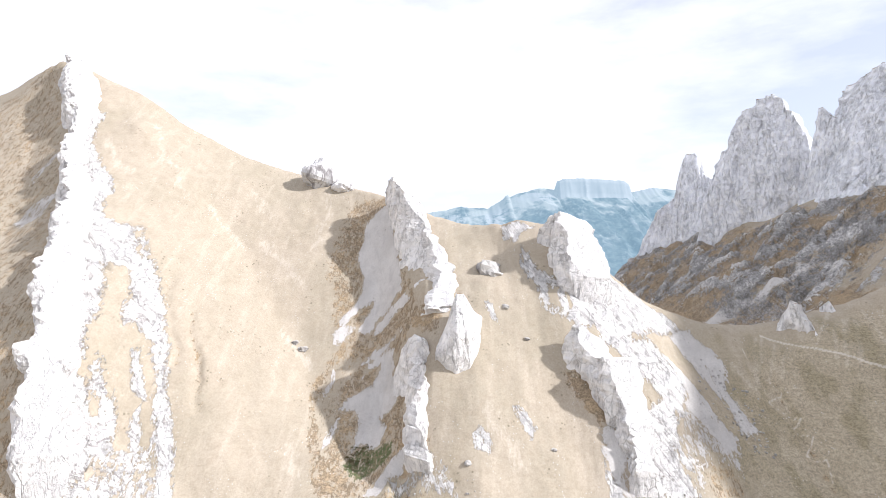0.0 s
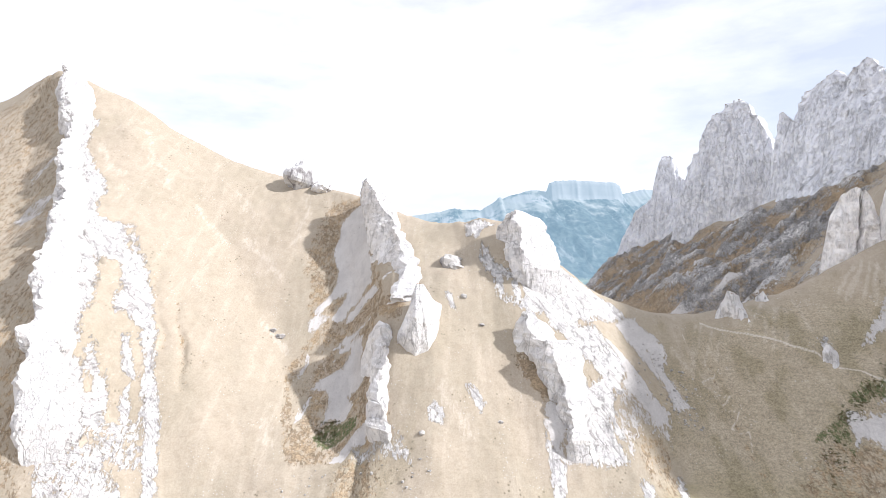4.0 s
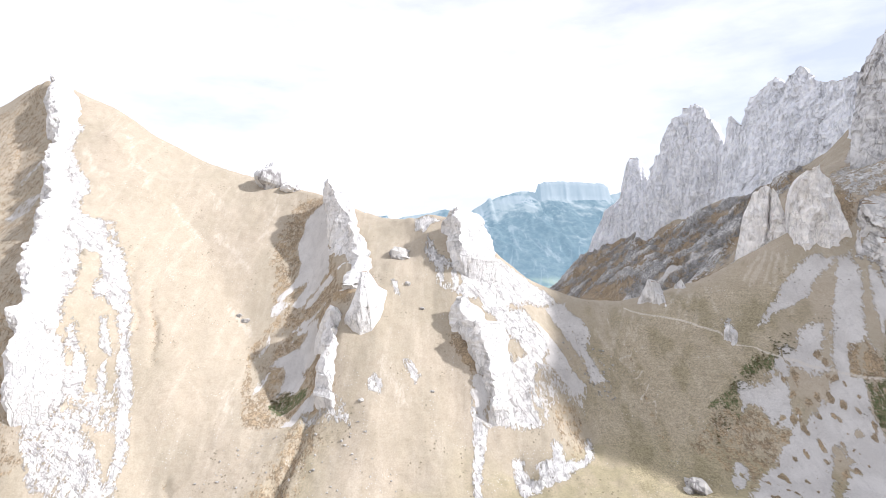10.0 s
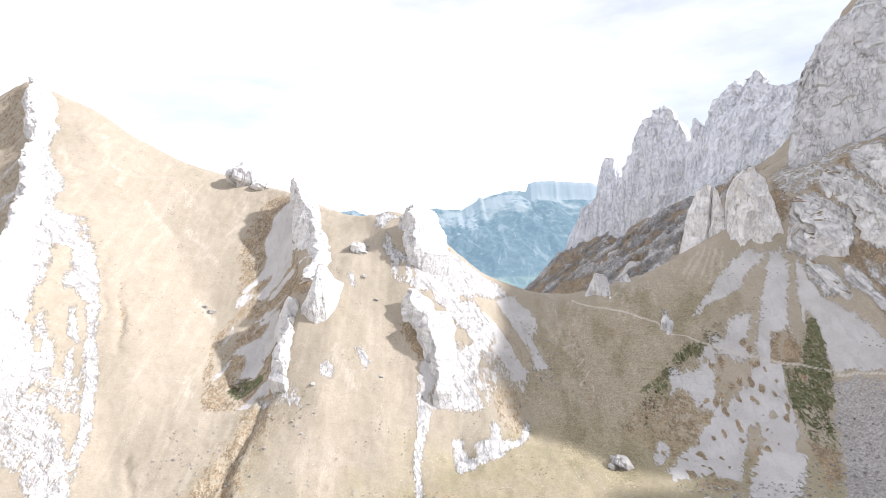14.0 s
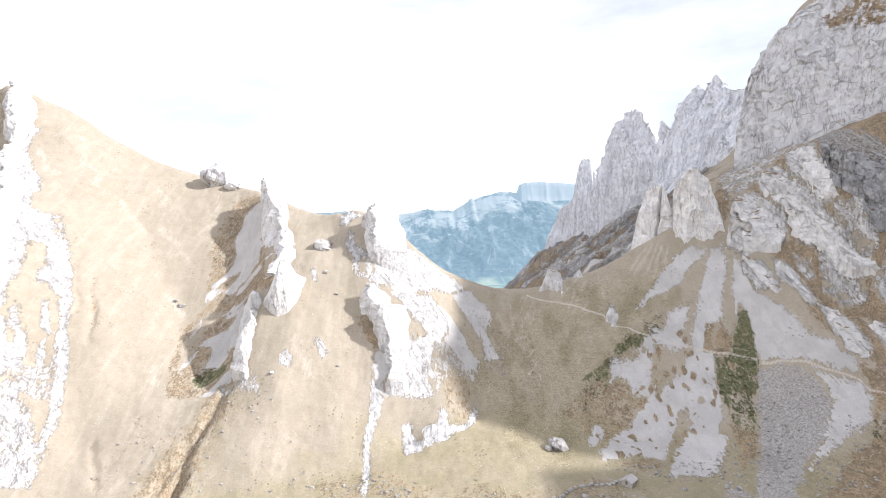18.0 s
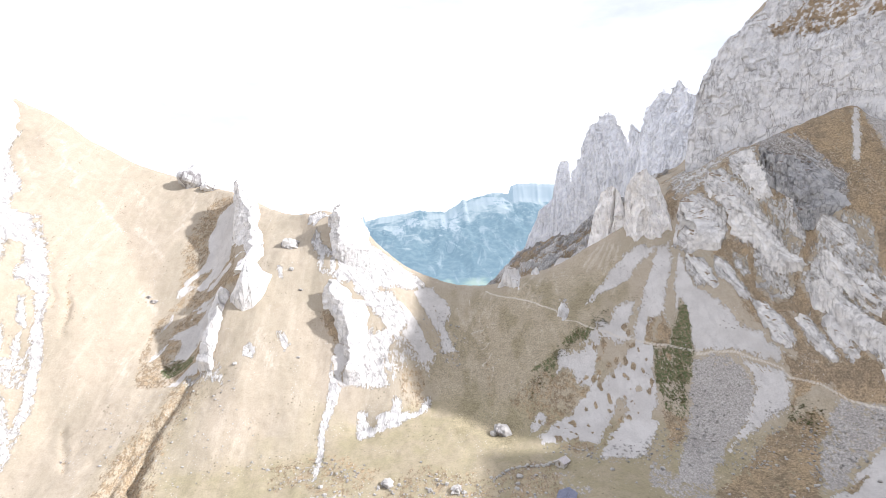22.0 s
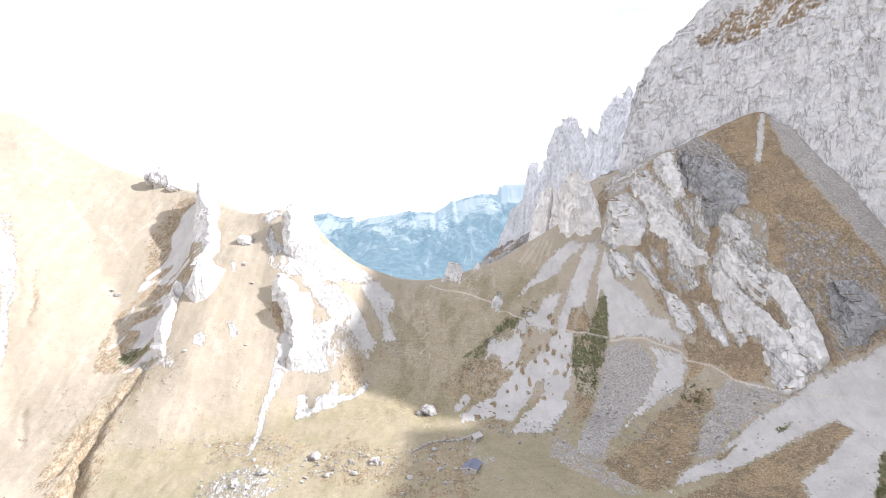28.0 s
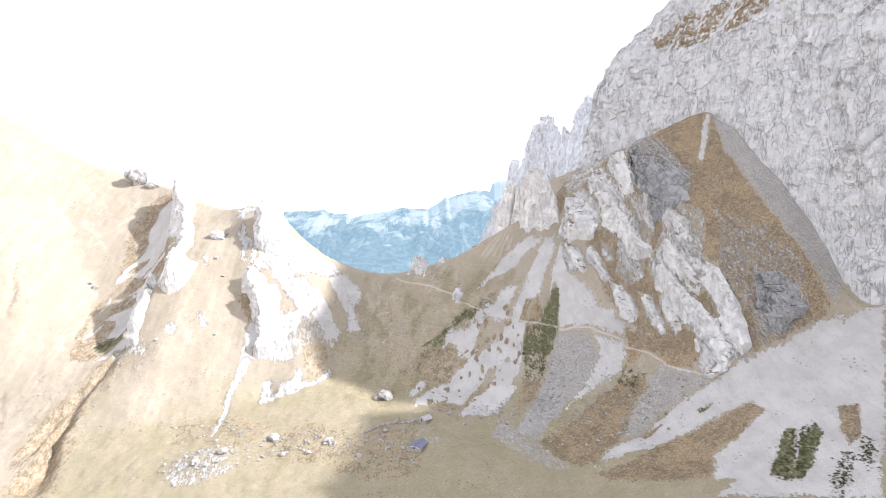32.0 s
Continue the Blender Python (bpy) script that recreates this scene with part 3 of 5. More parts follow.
# relief: soft swells in turf, broken ledges in rock, dipping bands on the buttress
SLOPE = np.hypot(*np.gradient(bare_height(GX, GY), gy, gx))
GZ = GZ + 5.0 * np.exp(-((GX - 94) / 20) ** 2 - ((GY - 166) / 11) ** 2)
rock = COVER["rock"]
GZ = GZ + (1 - 0.5 * COVER["scree"]) * 1.5 * fbm(GX / 34, GY / 34, GZ / 60, 4, 3)
GZ = GZ + 0.35 * fbm(GX / 5, GY / 5, GZ / 9, 3, 8)
plates = np.clip((GX - 385) / 25, 0, 1) * np.clip((540 - GX) / 20, 0, 1)
GZ = GZ + rock * (1 - 0.8 * plates) * (np.where(GX < 220, 1.1, 2.4) * fbm(GX / 11, GY / 11, GZ / 16, 4, 5, 0.55, True) - 0.6)
far = np.clip((GY - 440) / 40, 0, 1) * np.clip((1080 - GY) / 40, 0, 1) * np.clip((GX - 270) / 30, 0, 1) * np.clip((470 - GX) / 25, 0, 1)
ribs = fbm(GX / 60 + GY / 300 + 0.4 * fbm(GX / 50, GY / 50, 0 * GX, 2, 46), GY / 34, GZ / 90, 5, 45, 0.56, True)
GZ = GZ + far * (11.0 * ribs - 4.0)
crop = fbm(GX / 22, GY / 30, GZ / 30, 4, 47, 0.6)
COVER["rock"] = np.where(far > 0.02, np.clip(far * (-0.42 + 0.85 * ribs + 0.35 * crop), 0, 1.2) * (1 - np.clip(COVER["scree"], 0, 1)), COVER["rock"])
COVER["dark"] = np.where(far > 0.02, np.clip(far * (0.46 + 0.5 * crop), 0, 0.9), COVER["dark"])
COVER["brown"] = np.where(far > 0.02, np.maximum(COVER["brown"], 0.8 * far * (1 - np.clip(COVER["scree"], 0, 1))), COVER["brown"])
rock = COVER["rock"]
butt = np.clip((GX - 385) / 25, 0, 1) * np.clip((540 - GX) / 20, 0, 1) * np.clip((GY - 135) / 20, 0, 1) * np.clip((345 - GY) / 20, 0, 1)
dip = GX * 0.25 - GY * 0.767 - GZ * 0.589
across = GX * 0.621 - GY * 0.339 + GZ * 0.707 + 5 * fbm(GX / 40, GY / 40, GZ / 40, 3, 21)
saw = across / 13 - np.floor(across / 13)
slab = fbm(dip / 75, across / 7, 0 * GX, 5, 33, 0.6)
band = butt * (0.3 + 0.7 * rock) * ((saw - 0.5) * 3.0 + 1.5 * slab)
broken = butt * (0.4 + 0.6 * rock) * 1.2 * fbm(dip / 30, across / 4.2, GZ / 60, 4, 31, 0.6, True)
OX = -0.62 * (band + broken)
OY = -0.50 * (band + broken)
GZ = GZ + 0.35 * (band + broken)
loose = COVER["scree"] + COVER["stony"] + COVER["green"]
COVER["rock"] = np.where(butt > 0.3, np.clip(rock + 0.30 * slab * (rock > 0.05) + 0.15 * (saw - 0.5) - 0.5 * np.clip(loose, 0, 1), 0, 1.6), rock)


def ground_z(x, y):
    """The finished ground's height."""
    i, j = np.interp(x, gx, np.arange(len(gx))), np.interp(y, gy, np.arange(len(gy)))
    return sample(GZ, np.asarray(i, float), np.asarray(j, float))


def attribute(me, name, r, g, b):
    data = np.ones((r.size, 4), np.float32)
    data[:, 0], data[:, 1], data[:, 2] = r.ravel(), g.ravel(), b.ravel()
    me.color_attributes.new(name, "FLOAT_COLOR", "POINT").data.foreach_set("color", data.ravel())


ground = new("ground", grid_mesh("ground", np.stack([GX + OX, GY + OY, GZ], -1), GX.shape))
attribute(ground.data, "cover_a", COVER["rock"], COVER["scree"], COVER["green"])
attribute(ground.data, "cover_b", COVER["brown"], COVER["stony"], COVER["path"])
LUSH = np.clip((-116 - GZ) / 28, 0, 1) * np.clip(1.25 - SLOPE, 0, 1) * np.clip((GX + 60) / 60, 0, 1)
attribute(ground.data, "cover_c", LUSH, COVER["dark"], COVER["pale"])
# mask of cattle treads, also used to darken the bowl's turf as shade
TREADS_SHADE = np.zeros(GX.shape)
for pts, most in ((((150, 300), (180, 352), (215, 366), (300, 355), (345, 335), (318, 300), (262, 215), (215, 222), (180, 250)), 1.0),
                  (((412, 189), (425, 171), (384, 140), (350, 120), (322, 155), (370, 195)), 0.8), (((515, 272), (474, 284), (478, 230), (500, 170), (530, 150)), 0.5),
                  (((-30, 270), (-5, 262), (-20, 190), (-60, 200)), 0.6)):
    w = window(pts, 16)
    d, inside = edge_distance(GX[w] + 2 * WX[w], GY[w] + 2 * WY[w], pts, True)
    TREADS_SHADE[w] = np.maximum(TREADS_SHADE[w], np.clip(0.5 + np.where(inside, d, -d) / 24, 0, most))
attribute(ground.data, "cover_d", TREADS_SHADE, 0 * TREADS_SHADE, 0 * TREADS_SHADE)
facet = (COVER["rock"] + COVER["dark"])[:-1, :-1] > 0.55
ground.data.polygons.foreach_set("use_smooth", ~facet.ravel())
tagged(ground, "steep alpine terrain of dry tan grass, pale limestone and grey scree", "mountain ground", kind="structure")


# ---- materials ----
class Nodes:
    """A short hand for building node materials."""

    def __init__(self, name):
        self.mat = bpy.data.materials.new(name)
        self.mat.use_nodes = True
        self.t = self.mat.node_tree
        self.bsdf = self.t.nodes["Principled BSDF"]
        self.bsdf.inputs["Roughness"].default_value = 0.92
        self.bsdf.inputs["Specular IOR Level"].default_value = 0.15
        self.coord = self.t.nodes.new("ShaderNodeTexCoord").outputs["Object"]

    def link(self, a, b):
        self.t.links.new(a, b)

    def put(self, socket, value):
        if isinstance(value, (int, float, tuple)):
            socket.default_value = value
        else:
            self.link(value, socket)

    def mapped(self, scale, rot=(0, 0, 0)):
        m = self.t.nodes.new("ShaderNodeMapping")
        m.inputs["Scale"].default_value, m.inputs["Rotation"].default_value = scale, rot
        self.link(self.coord, m.inputs["Vector"])
        return m.outputs[0]

    def noise(self, scale, detail=5, rough=0.55, vec=None, distort=0.0):
        n = self.t.nodes.new("ShaderNodeTexNoise")
        n.inputs["Scale"].default_value, n.inputs["Detail"].default_value = scale, detail
        n.inputs["Roughness"].default_value, n.inputs["Distortion"].default_value = rough, distort
        self.link(vec or self.coord, n.inputs["Vector"])
        return n.outputs["Fac"]

    def cells(self, scale, feature="F1", vec=None, out="Distance"):
        n = self.t.nodes.new("ShaderNodeTexVoronoi")
        n.feature = feature
        n.inputs["Scale"].default_value = scale
        self.link(vec or self.coord, n.inputs["Vector"])
        return n.outputs[out]

    def bent(self, vec, scale, amount):
        """Coordinates pushed about by noise."""
        n, c, a = self.t.nodes.new("ShaderNodeTexNoise"), self.t.nodes.new("ShaderNodeVectorMath"), self.t.nodes.new("ShaderNodeVectorMath")
        n.inputs["Scale"].default_value, n.inputs["Detail"].default_value = scale, 4
        c.operation, a.operation = "MULTIPLY_ADD", "ADD"
        self.link(vec, n.inputs["Vector"])
        self.link(n.outputs["Color"], c.inputs[0])
        c.inputs[1].default_value, c.inputs[2].default_value = (amount,) * 3, (-0.5 * amount,) * 3
        self.link(vec, a.inputs[0])
        self.link(c.outputs[0], a.inputs[1])
        return a.outputs[0]

    def math(self, op, a, b=0.0, c=0.0):
        n = self.t.nodes.new("ShaderNodeMath")
        n.operation = op
        for s, v in zip(n.inputs, (a, b, c)):
            self.put(s, v)
        return n.outputs[0]

    def span(self, v, a, b, lo=0.0, hi=1.0):
        n = self.t.nodes.new("ShaderNodeMapRange")
        n.interpolation_type = "SMOOTHSTEP"
        self.put(n.inputs["Value"], v)
        for k, x in (("From Min", a), ("From Max", b), ("To Min", lo), ("To Max", hi)):
            n.inputs[k].default_value = x
        return n.outputs["Result"]

    def mix(self, f, a, b, mode="MIX"):
        n = self.t.nodes.new("ShaderNodeMix")
        n.data_type, n.blend_type = "RGBA", mode
        self.put(n.inputs["Factor"], f)
        self.put(n.inputs["A"], (*a, 1) if isinstance(a, tuple) else a)
        self.put(n.inputs["B"], (*b, 1) if isinstance(b, tuple) else b)
        return n.outputs["Result"]

    def attr(self, name):
        a = self.t.nodes.new("ShaderNodeAttribute")
        a.attribute_name = name
        s = self.t.nodes.new("ShaderNodeSeparateColor")
        self.link(a.outputs["Color"], s.inputs[0])
        return s.outputs[0], s.outputs[1], s.outputs[2]

    def done(self, color, height=None, strength=0.6, distance=0.5, height2=None):
        self.put(self.bsdf.inputs["Base Color"], color if not isinstance(color, tuple) else (*color, 1))
        if height is not None:
            bump = self.t.nodes.new("ShaderNodeBump")
            bump.inputs["Strength"].default_value, bump.inputs["Distance"].default_value = strength, distance
            self.link(height, bump.inputs["Height"])
            self.link(bump.outputs[0], self.bsdf.inputs["Normal"])
        return self.mat


def limestone(n, tone=1.0, warm=0.0, marks=1.0, size=1.0):
    """Colour and height of pale, cracked limestone."""
    big, mid, fine = n.noise(0.03, 5), n.noise(0.16, 7, 0.66), n.noise(0.9, 5, 0.7)
    warp = n.noise(0.05, 3)
    tall = n.mapped((1.0, 1.0, 0.28))
    seam = n.math("ABSOLUTE", n.math("SUBTRACT", n.noise(0.11, 7, 0.62, tall, 0.4), 0.5))
    seam2 = n.math("ABSOLUTE", n.math("SUBTRACT", n.noise(0.3, 6, 0.65, n.mapped((1.0, 1.0, 0.5), (0.35, 0.25, 0)), 0.6), 0.5))
    flute = n.noise(1.0, 6, 0.65, n.mapped((0.28, 0.28, 0.035)))
    beds = n.noise(1.0, 5, 0.62, n.mapped((0.03, 0.03, 0.42), (0.22, 0.12, 0)))
    # a net of fractures, bent and broken up
    bent = n.bent(n.mapped((1.0, 1.0, 0.55), (0.3, 0.2, 0.0)), 0.13, 5.0)
    net = n.span(n.cells(0.16 * size, "DISTANCE_TO_EDGE", bent), 0.0, 0.05 * size, 1, 0)
    net = n.math("MULTIPLY", net, n.span(n.noise(0.14 * size, 5, 0.6), 0.44, 0.56))
    hair = n.span(n.cells(0.45 * size, "DISTANCE_TO_EDGE", n.bent(tall, 0.4, 1.6)), 0.0, 0.07 * size, 1, 0)
    hair = n.math("MULTIPLY", hair, n.span(n.noise(0.2, 5, 0.65), 0.46, 0.6))
    c = n.mix(n.span(big, 0.3, 0.7), (0.64 * tone, (0.63 - 0.03 * warm) * tone, (0.625 - 0.09 * warm) * tone), (0.55 * tone, (0.54 - 0.03 * warm) * tone, (0.54 - 0.08 * warm) * tone))
    c = n.mix(n.span(mid, 0.45, 0.62, 0, 0.8), c, (0.70 * tone, (0.685 - 0.03 * warm) * tone, (0.665 - 0.07 * warm) * tone))
    c = n.mix(n.span(flute, 0.56, 0.74, 0, 0.4 * marks), c, (0.40 * tone, 0.395 * tone, 0.40 * tone))
    c = n.mix(n.span(fine, 0.53, 0.68, 0, 0.2 + 0.25 * marks), c, (0.34 * tone, 0.335 * tone, 0.335 * tone))
    line = n.math("MULTIPLY", n.span(seam, 0.0, 0.02, 1, 0), n.span(warp, 0.40, 0.55))
    c = n.mix(n.math("MULTIPLY", line, 0.8 * marks), c, (0.14, 0.125, 0.125))
    line2 = n.math("MULTIPLY", n.span(seam2, 0.0, 0.028, 1, 0), n.span(n.noise(0.12, 3), 0.46, 0.6))
    c = n.mix(n.math("MULTIPLY", line2, 0.6 * marks), c, (0.17, 0.155, 0.155))
    c = n.mix(n.math("MULTIPLY", net, 0.75 * marks), c, (0.13, 0.12, 0.12))
    c = n.mix(n.math("MULTIPLY", hair, 0.55 * marks), c, (0.18, 0.17, 0.17))
    c = n.mix(n.span(beds, 0.59, 0.70, 0, 0.4 * marks), c, (0.33 * tone, 0.325 * tone, 0.325 * tone))
    h = n.math("ADD", n.math("MULTIPLY", mid, 1.4), n.math("MULTIPLY", fine, 0.7))
    h = n.math("SUBTRACT", h, n.math("MULTIPLY", n.math("MAXIMUM", n.math("MAXIMUM", line, line2), n.math("MAXIMUM", net, hair)), 0.7))
    h = n.math("SUBTRACT", h, n.math("MULTIPLY", n.span(flute, 0.5, 0.7), 0.25))
    return c, n.math("ADD", h, n.math("MULTIPLY", beds, 0.8))


def dry_turf(n):
    big, mid, fine = n.noise(0.02, 4), n.noise(0.11, 6), n.noise(0.9, 6, 0.7)
    grain = n.noise(2.6, 3, 0.6)
    streak = n.noise(0.13, 7, 0.62, n.mapped((1.0, 0.14, 0.16), (0, 0, 0.55)))
    tread = n.noise(1.0, 4, 0.55, n.mapped((0.07, 0.07, 0.95)))
    blot = n.noise(0.33, 6, 0.7)
    c = n.mix(n.span(big, 0.35, 0.65), (0.41, 0.352, 0.278), (0.375, 0.328, 0.255))
    c = n.mix(n.span(mid, 0.42, 0.68, 0, 0.5), c, (0.345, 0.295, 0.228))
    c = n.mix(n.span(streak, 0.5, 0.68, 0, 0.45), c, (0.50, 0.435, 0.355))
    c = n.mix(n.span(blot, 0.5, 0.62, 0, 0.16), c, (0.26, 0.205, 0.145))
    c = n.mix(n.span(fine, 0.5, 0.68, 0, 0.22), c, (0.22, 0.175, 0.125))
    c = n.mix(n.span(tread, 0.54, 0.64, 0, 0.03), c, (0.22, 0.175, 0.125))
    c = n.mix(n.span(grain, 0.52, 0.64, 0, 0.16), c, (0.18, 0.145, 0.105))
    h = n.math("ADD", n.math("MULTIPLY", tread, 0.12), n.math("ADD", n.math("MULTIPLY", fine, 0.8), n.math("MULTIPLY", mid, 0.6)))
    return c, h


def rubble(n, tone=1.0):
    stones = n.cells(2.4, out="Color")
    gap = n.cells(2.4)
    big, fine, mid = n.noise(0.05, 6, 0.6), n.noise(1.6, 4, 0.7), n.noise(0.35, 6, 0.65)
    run = n.noise(0.22, 6, 0.62, n.mapped((1.0, 0.22, 0.25), (0, 0, 0.3)))
    c = n.mix(n.span(big, 0.35, 0.65), (0.482 * tone, 0.456 * tone, 0.432 * tone), (0.572 * tone, 0.546 * tone, 0.52 * tone))
    c = n.mix(n.span(run, 0.5, 0.7, 0, 0.4), c, (0.36 * tone, 0.34 * tone, 0.325 * tone))
    c = n.mix(n.span(mid, 0.55, 0.7, 0, 0.35), c, (0.34 * tone, 0.325 * tone, 0.31 * tone))
    c = n.mix(0.10, c, n.mix(1.0, stones, (0.5, 0.5, 0.5), "SATURATION"))
    c = n.mix(n.span(fine, 0.56, 0.74, 0, 0.45), c, (0.25, 0.24, 0.23))
    return c, n.math("MULTIPLY", gap, 0.6)


def ground_material():
    n = Nodes("mountain_ground")
    rk, sc, gr = n.attr("cover_a")
    br, st, pa = n.attr("cover_b")
    lu, dk, pl = n.attr("cover_c")
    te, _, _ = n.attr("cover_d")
    fray = n.math("ADD", n.math("MULTIPLY", n.math("SUBTRACT", n.noise(0.17, 8, 0.75), 0.5), 1.7),
                  n.math("MULTIPLY", n.math("SUBTRACT", n.noise(0.6, 6, 0.8, n.mapped((1.0, 0.36, 0.34), (0, 0, 0.3))), 0.5), 2.3))

    def edge(m, lo=0.46, hi=0.56):
        loose = n.span(m, 0.02, 0.3, 0.5, 1.5)
        return n.span(n.math("ADD", m, n.math("MULTIPLY", fray, loose)), lo, hi)

    turf, th = dry_turf(n)
    lime, lh = limestone(n, 1.2, 0.2, 0.35)
    split = n.t.nodes.new("ShaderNodeSeparateXYZ")
    n.link(n.coord, split.inputs[0])
    px, py, pz = split.outputs

    def dot(a, b, c):
        return n.math("ADD", n.math("ADD", n.math("MULTIPLY", px, a), n.math("MULTIPLY", py, b)), n.math("MULTIPLY", pz, c))

    plate = n.t.nodes.new("ShaderNodeCombineXYZ")
    n.link(dot(0.621 * 0.34, -0.339 * 0.34, 0.707 * 0.34), plate.inputs[0])
    n.link(dot(0.25 * 0.022, -0.767 * 0.022, -0.589 * 0.022), plate.inputs[1])
    strata = n.noise(1.0, 6, 0.62, plate.outputs[0], 0.5)
    groove = n.span(n.math("ABSOLUTE", n.math("SUBTRACT", strata, 0.5)), 0.0, 0.03, 1, 0)
    lime = n.mix(n.math("MULTIPLY", groove, 0.6), lime, (0.24, 0.215, 0.20))
    lime = n.mix(n.span(strata, 0.55, 0.64, 0, 0.3), lime, (0.46, 0.445, 0.43))
    lh = n.math("ADD", lh, n.math("MULTIPLY", strata, 1.6))
    scree, sh = rubble(n, 1.1)
    coarse, _ = rubble(n, 0.72)
    coarse = n.mix(0.32, coarse, (0.235, 0.20, 0.165))
    coarse = n.mix(n.span(n.noise(0.7, 6, 0.72), 0.5, 0.62, 0, 0.3), coarse, (0.20, 0.185, 0.165))
    brown = n.mix(n.span(n.noise(0.3, 7, 0.7), 0.4, 0.62), (0.285, 0.212, 0.138), (0.185, 0.14, 0.092))
    brown = n.mix(n.span(n.noise(1.1, 5, 0.75), 0.5, 0.6, 0, 0.45), brown, (0.10, 0.082, 0.058))
    brown = n.mix(n.span(n.noise(0.05, 6, 0.65), 0.46, 0.62, 0, 0.6), brown, (0.36, 0.265, 0.16))
    shrub = n.mix(n.span(n.noise(0.5, 6, 0.7), 0.42, 0.6), (0.095, 0.115, 0.055), (0.20, 0.17, 0.105))
    meadow = n.mix(n.span(n.noise(0.07, 6, 0.6), 0.4, 0.62), (0.31, 0.272, 0.172), (0.35, 0.298, 0.208))
    meadow = n.mix(n.span(n.noise(0.3, 7, 0.72), 0.47, 0.64, 0, 0.35), meadow, (0.22, 0.19, 0.115))
    meadow = n.mix(n.span(n.noise(0.9, 5, 0.7), 0.5, 0.66, 0, 0.32), meadow, (0.12, 0.108, 0.062))
    c = n.mix(n.span(lu, 0.2, 0.8, 0, 0.85), turf, meadow)
    wash = n.noise(0.5, 7, 0.7, n.mapped((1.0, 0.3, 0.3), (0, 0, 0.6)))
    c = n.mix(n.math("MULTIPLY", n.span(n.math("ADD", pl, n.math("MULTIPLY", n.math("SUBTRACT", wash, 0.5), 2.6)), 0.55, 1.15), 0.45), c, (0.54, 0.48, 0.41))
    # darker olive turf here, with the bowl's shade put into the colour
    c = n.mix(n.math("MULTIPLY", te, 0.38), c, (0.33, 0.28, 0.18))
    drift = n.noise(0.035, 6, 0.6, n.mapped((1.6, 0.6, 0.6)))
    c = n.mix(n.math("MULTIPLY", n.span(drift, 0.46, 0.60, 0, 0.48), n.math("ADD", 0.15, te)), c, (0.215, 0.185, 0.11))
    c = n.mix(n.math("MULTIPLY", edge(br), 0.85), c, brown)
    c = n.mix(edge(st), c, coarse)
    c = n.mix(edge(sc), c, scree)
    c = n.mix(edge(gr), c, shrub)
    c = n.mix(edge(rk, 0.47, 0.53), c, lime)
    slate = n.mix(n.span(n.noise(0.45, 7, 0.7), 0.42, 0.6), (0.30, 0.29, 0.28), (0.14, 0.13, 0.12))
    slate = n.mix(n.span(n.noise(0.8, 6, 0.7, n.mapped((1.0, 1.0, 0.4), (0.5, 0.6, 0))), 0.55, 0.65), slate, (0.52, 0.52, 0.53))
    slate = n.mix(n.math("MULTIPLY", groove, 0.7), slate, (0.46, 0.46, 0.46))
    c = n.mix(n.math("MULTIPLY", edge(dk), 0.85), c, slate)
    # loose pale stones and dark tufts lying in the turf
    speck = n.math("MULTIPLY", n.span(n.cells(0.55), 0.12, 0.2, 1, 0), n.span(n.noise(0.06, 5), 0.54, 0.6))
    c = n.mix(n.math("MULTIPLY", speck, 0.85), c, (0.55, 0.53, 0.5))
    tuft = n.math("MULTIPLY", n.span(n.cells(0.32), 0.14, 0.26, 1, 0), n.span(n.noise(0.045, 5, 0.6), 0.55, 0.63))
    c = n.mix(n.math("MULTIPLY", tuft, 0.6), c, (0.10, 0.085, 0.05))
    walked = n.span(n.math("ADD", pa, n.math("MULTIPLY", n.math("SUBTRACT", n.noise(0.3, 4), 0.5), 0.12)), 0.79, 0.92)
    c = n.mix(n.math("MULTIPLY", walked, 0.6), c, (0.64, 0.585, 0.51))
    # grit: tussocks, stones and their small shadows, painted into the colour
    grit = n.math("ADD", n.math("MULTIPLY", n.noise(0.8, 5, 0.8), 0.55), n.math("MULTIPLY", n.noise(2.0, 3, 0.8), 0.45))
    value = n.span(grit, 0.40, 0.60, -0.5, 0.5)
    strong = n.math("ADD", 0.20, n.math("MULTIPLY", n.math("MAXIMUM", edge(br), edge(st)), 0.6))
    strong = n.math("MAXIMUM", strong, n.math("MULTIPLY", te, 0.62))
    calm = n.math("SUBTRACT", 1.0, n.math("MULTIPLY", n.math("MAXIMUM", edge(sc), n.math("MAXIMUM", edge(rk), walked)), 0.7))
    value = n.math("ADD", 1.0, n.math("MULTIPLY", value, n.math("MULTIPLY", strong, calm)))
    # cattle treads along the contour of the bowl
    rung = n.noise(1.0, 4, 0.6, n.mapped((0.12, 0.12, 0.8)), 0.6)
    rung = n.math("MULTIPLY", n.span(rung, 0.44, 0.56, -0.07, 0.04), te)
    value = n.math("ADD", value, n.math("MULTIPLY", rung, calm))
    tint = n.t.nodes.new("ShaderNodeCombineColor")
    for k in range(3):
        n.link(value, tint.inputs[k])
    c = n.mix(1.0, c, tint.outputs[0], "MULTIPLY")
    w = edge(rk)
    h = n.math("ADD", n.math("MULTIPLY", th, 0.35), n.math("MULTIPLY", w, n.math("MULTIPLY", lh, 1.4)))
    h = n.math("ADD", h, n.math("MULTIPLY", sh, edge(sc)))
    return n.done(c, h, 0.85, 0.8)


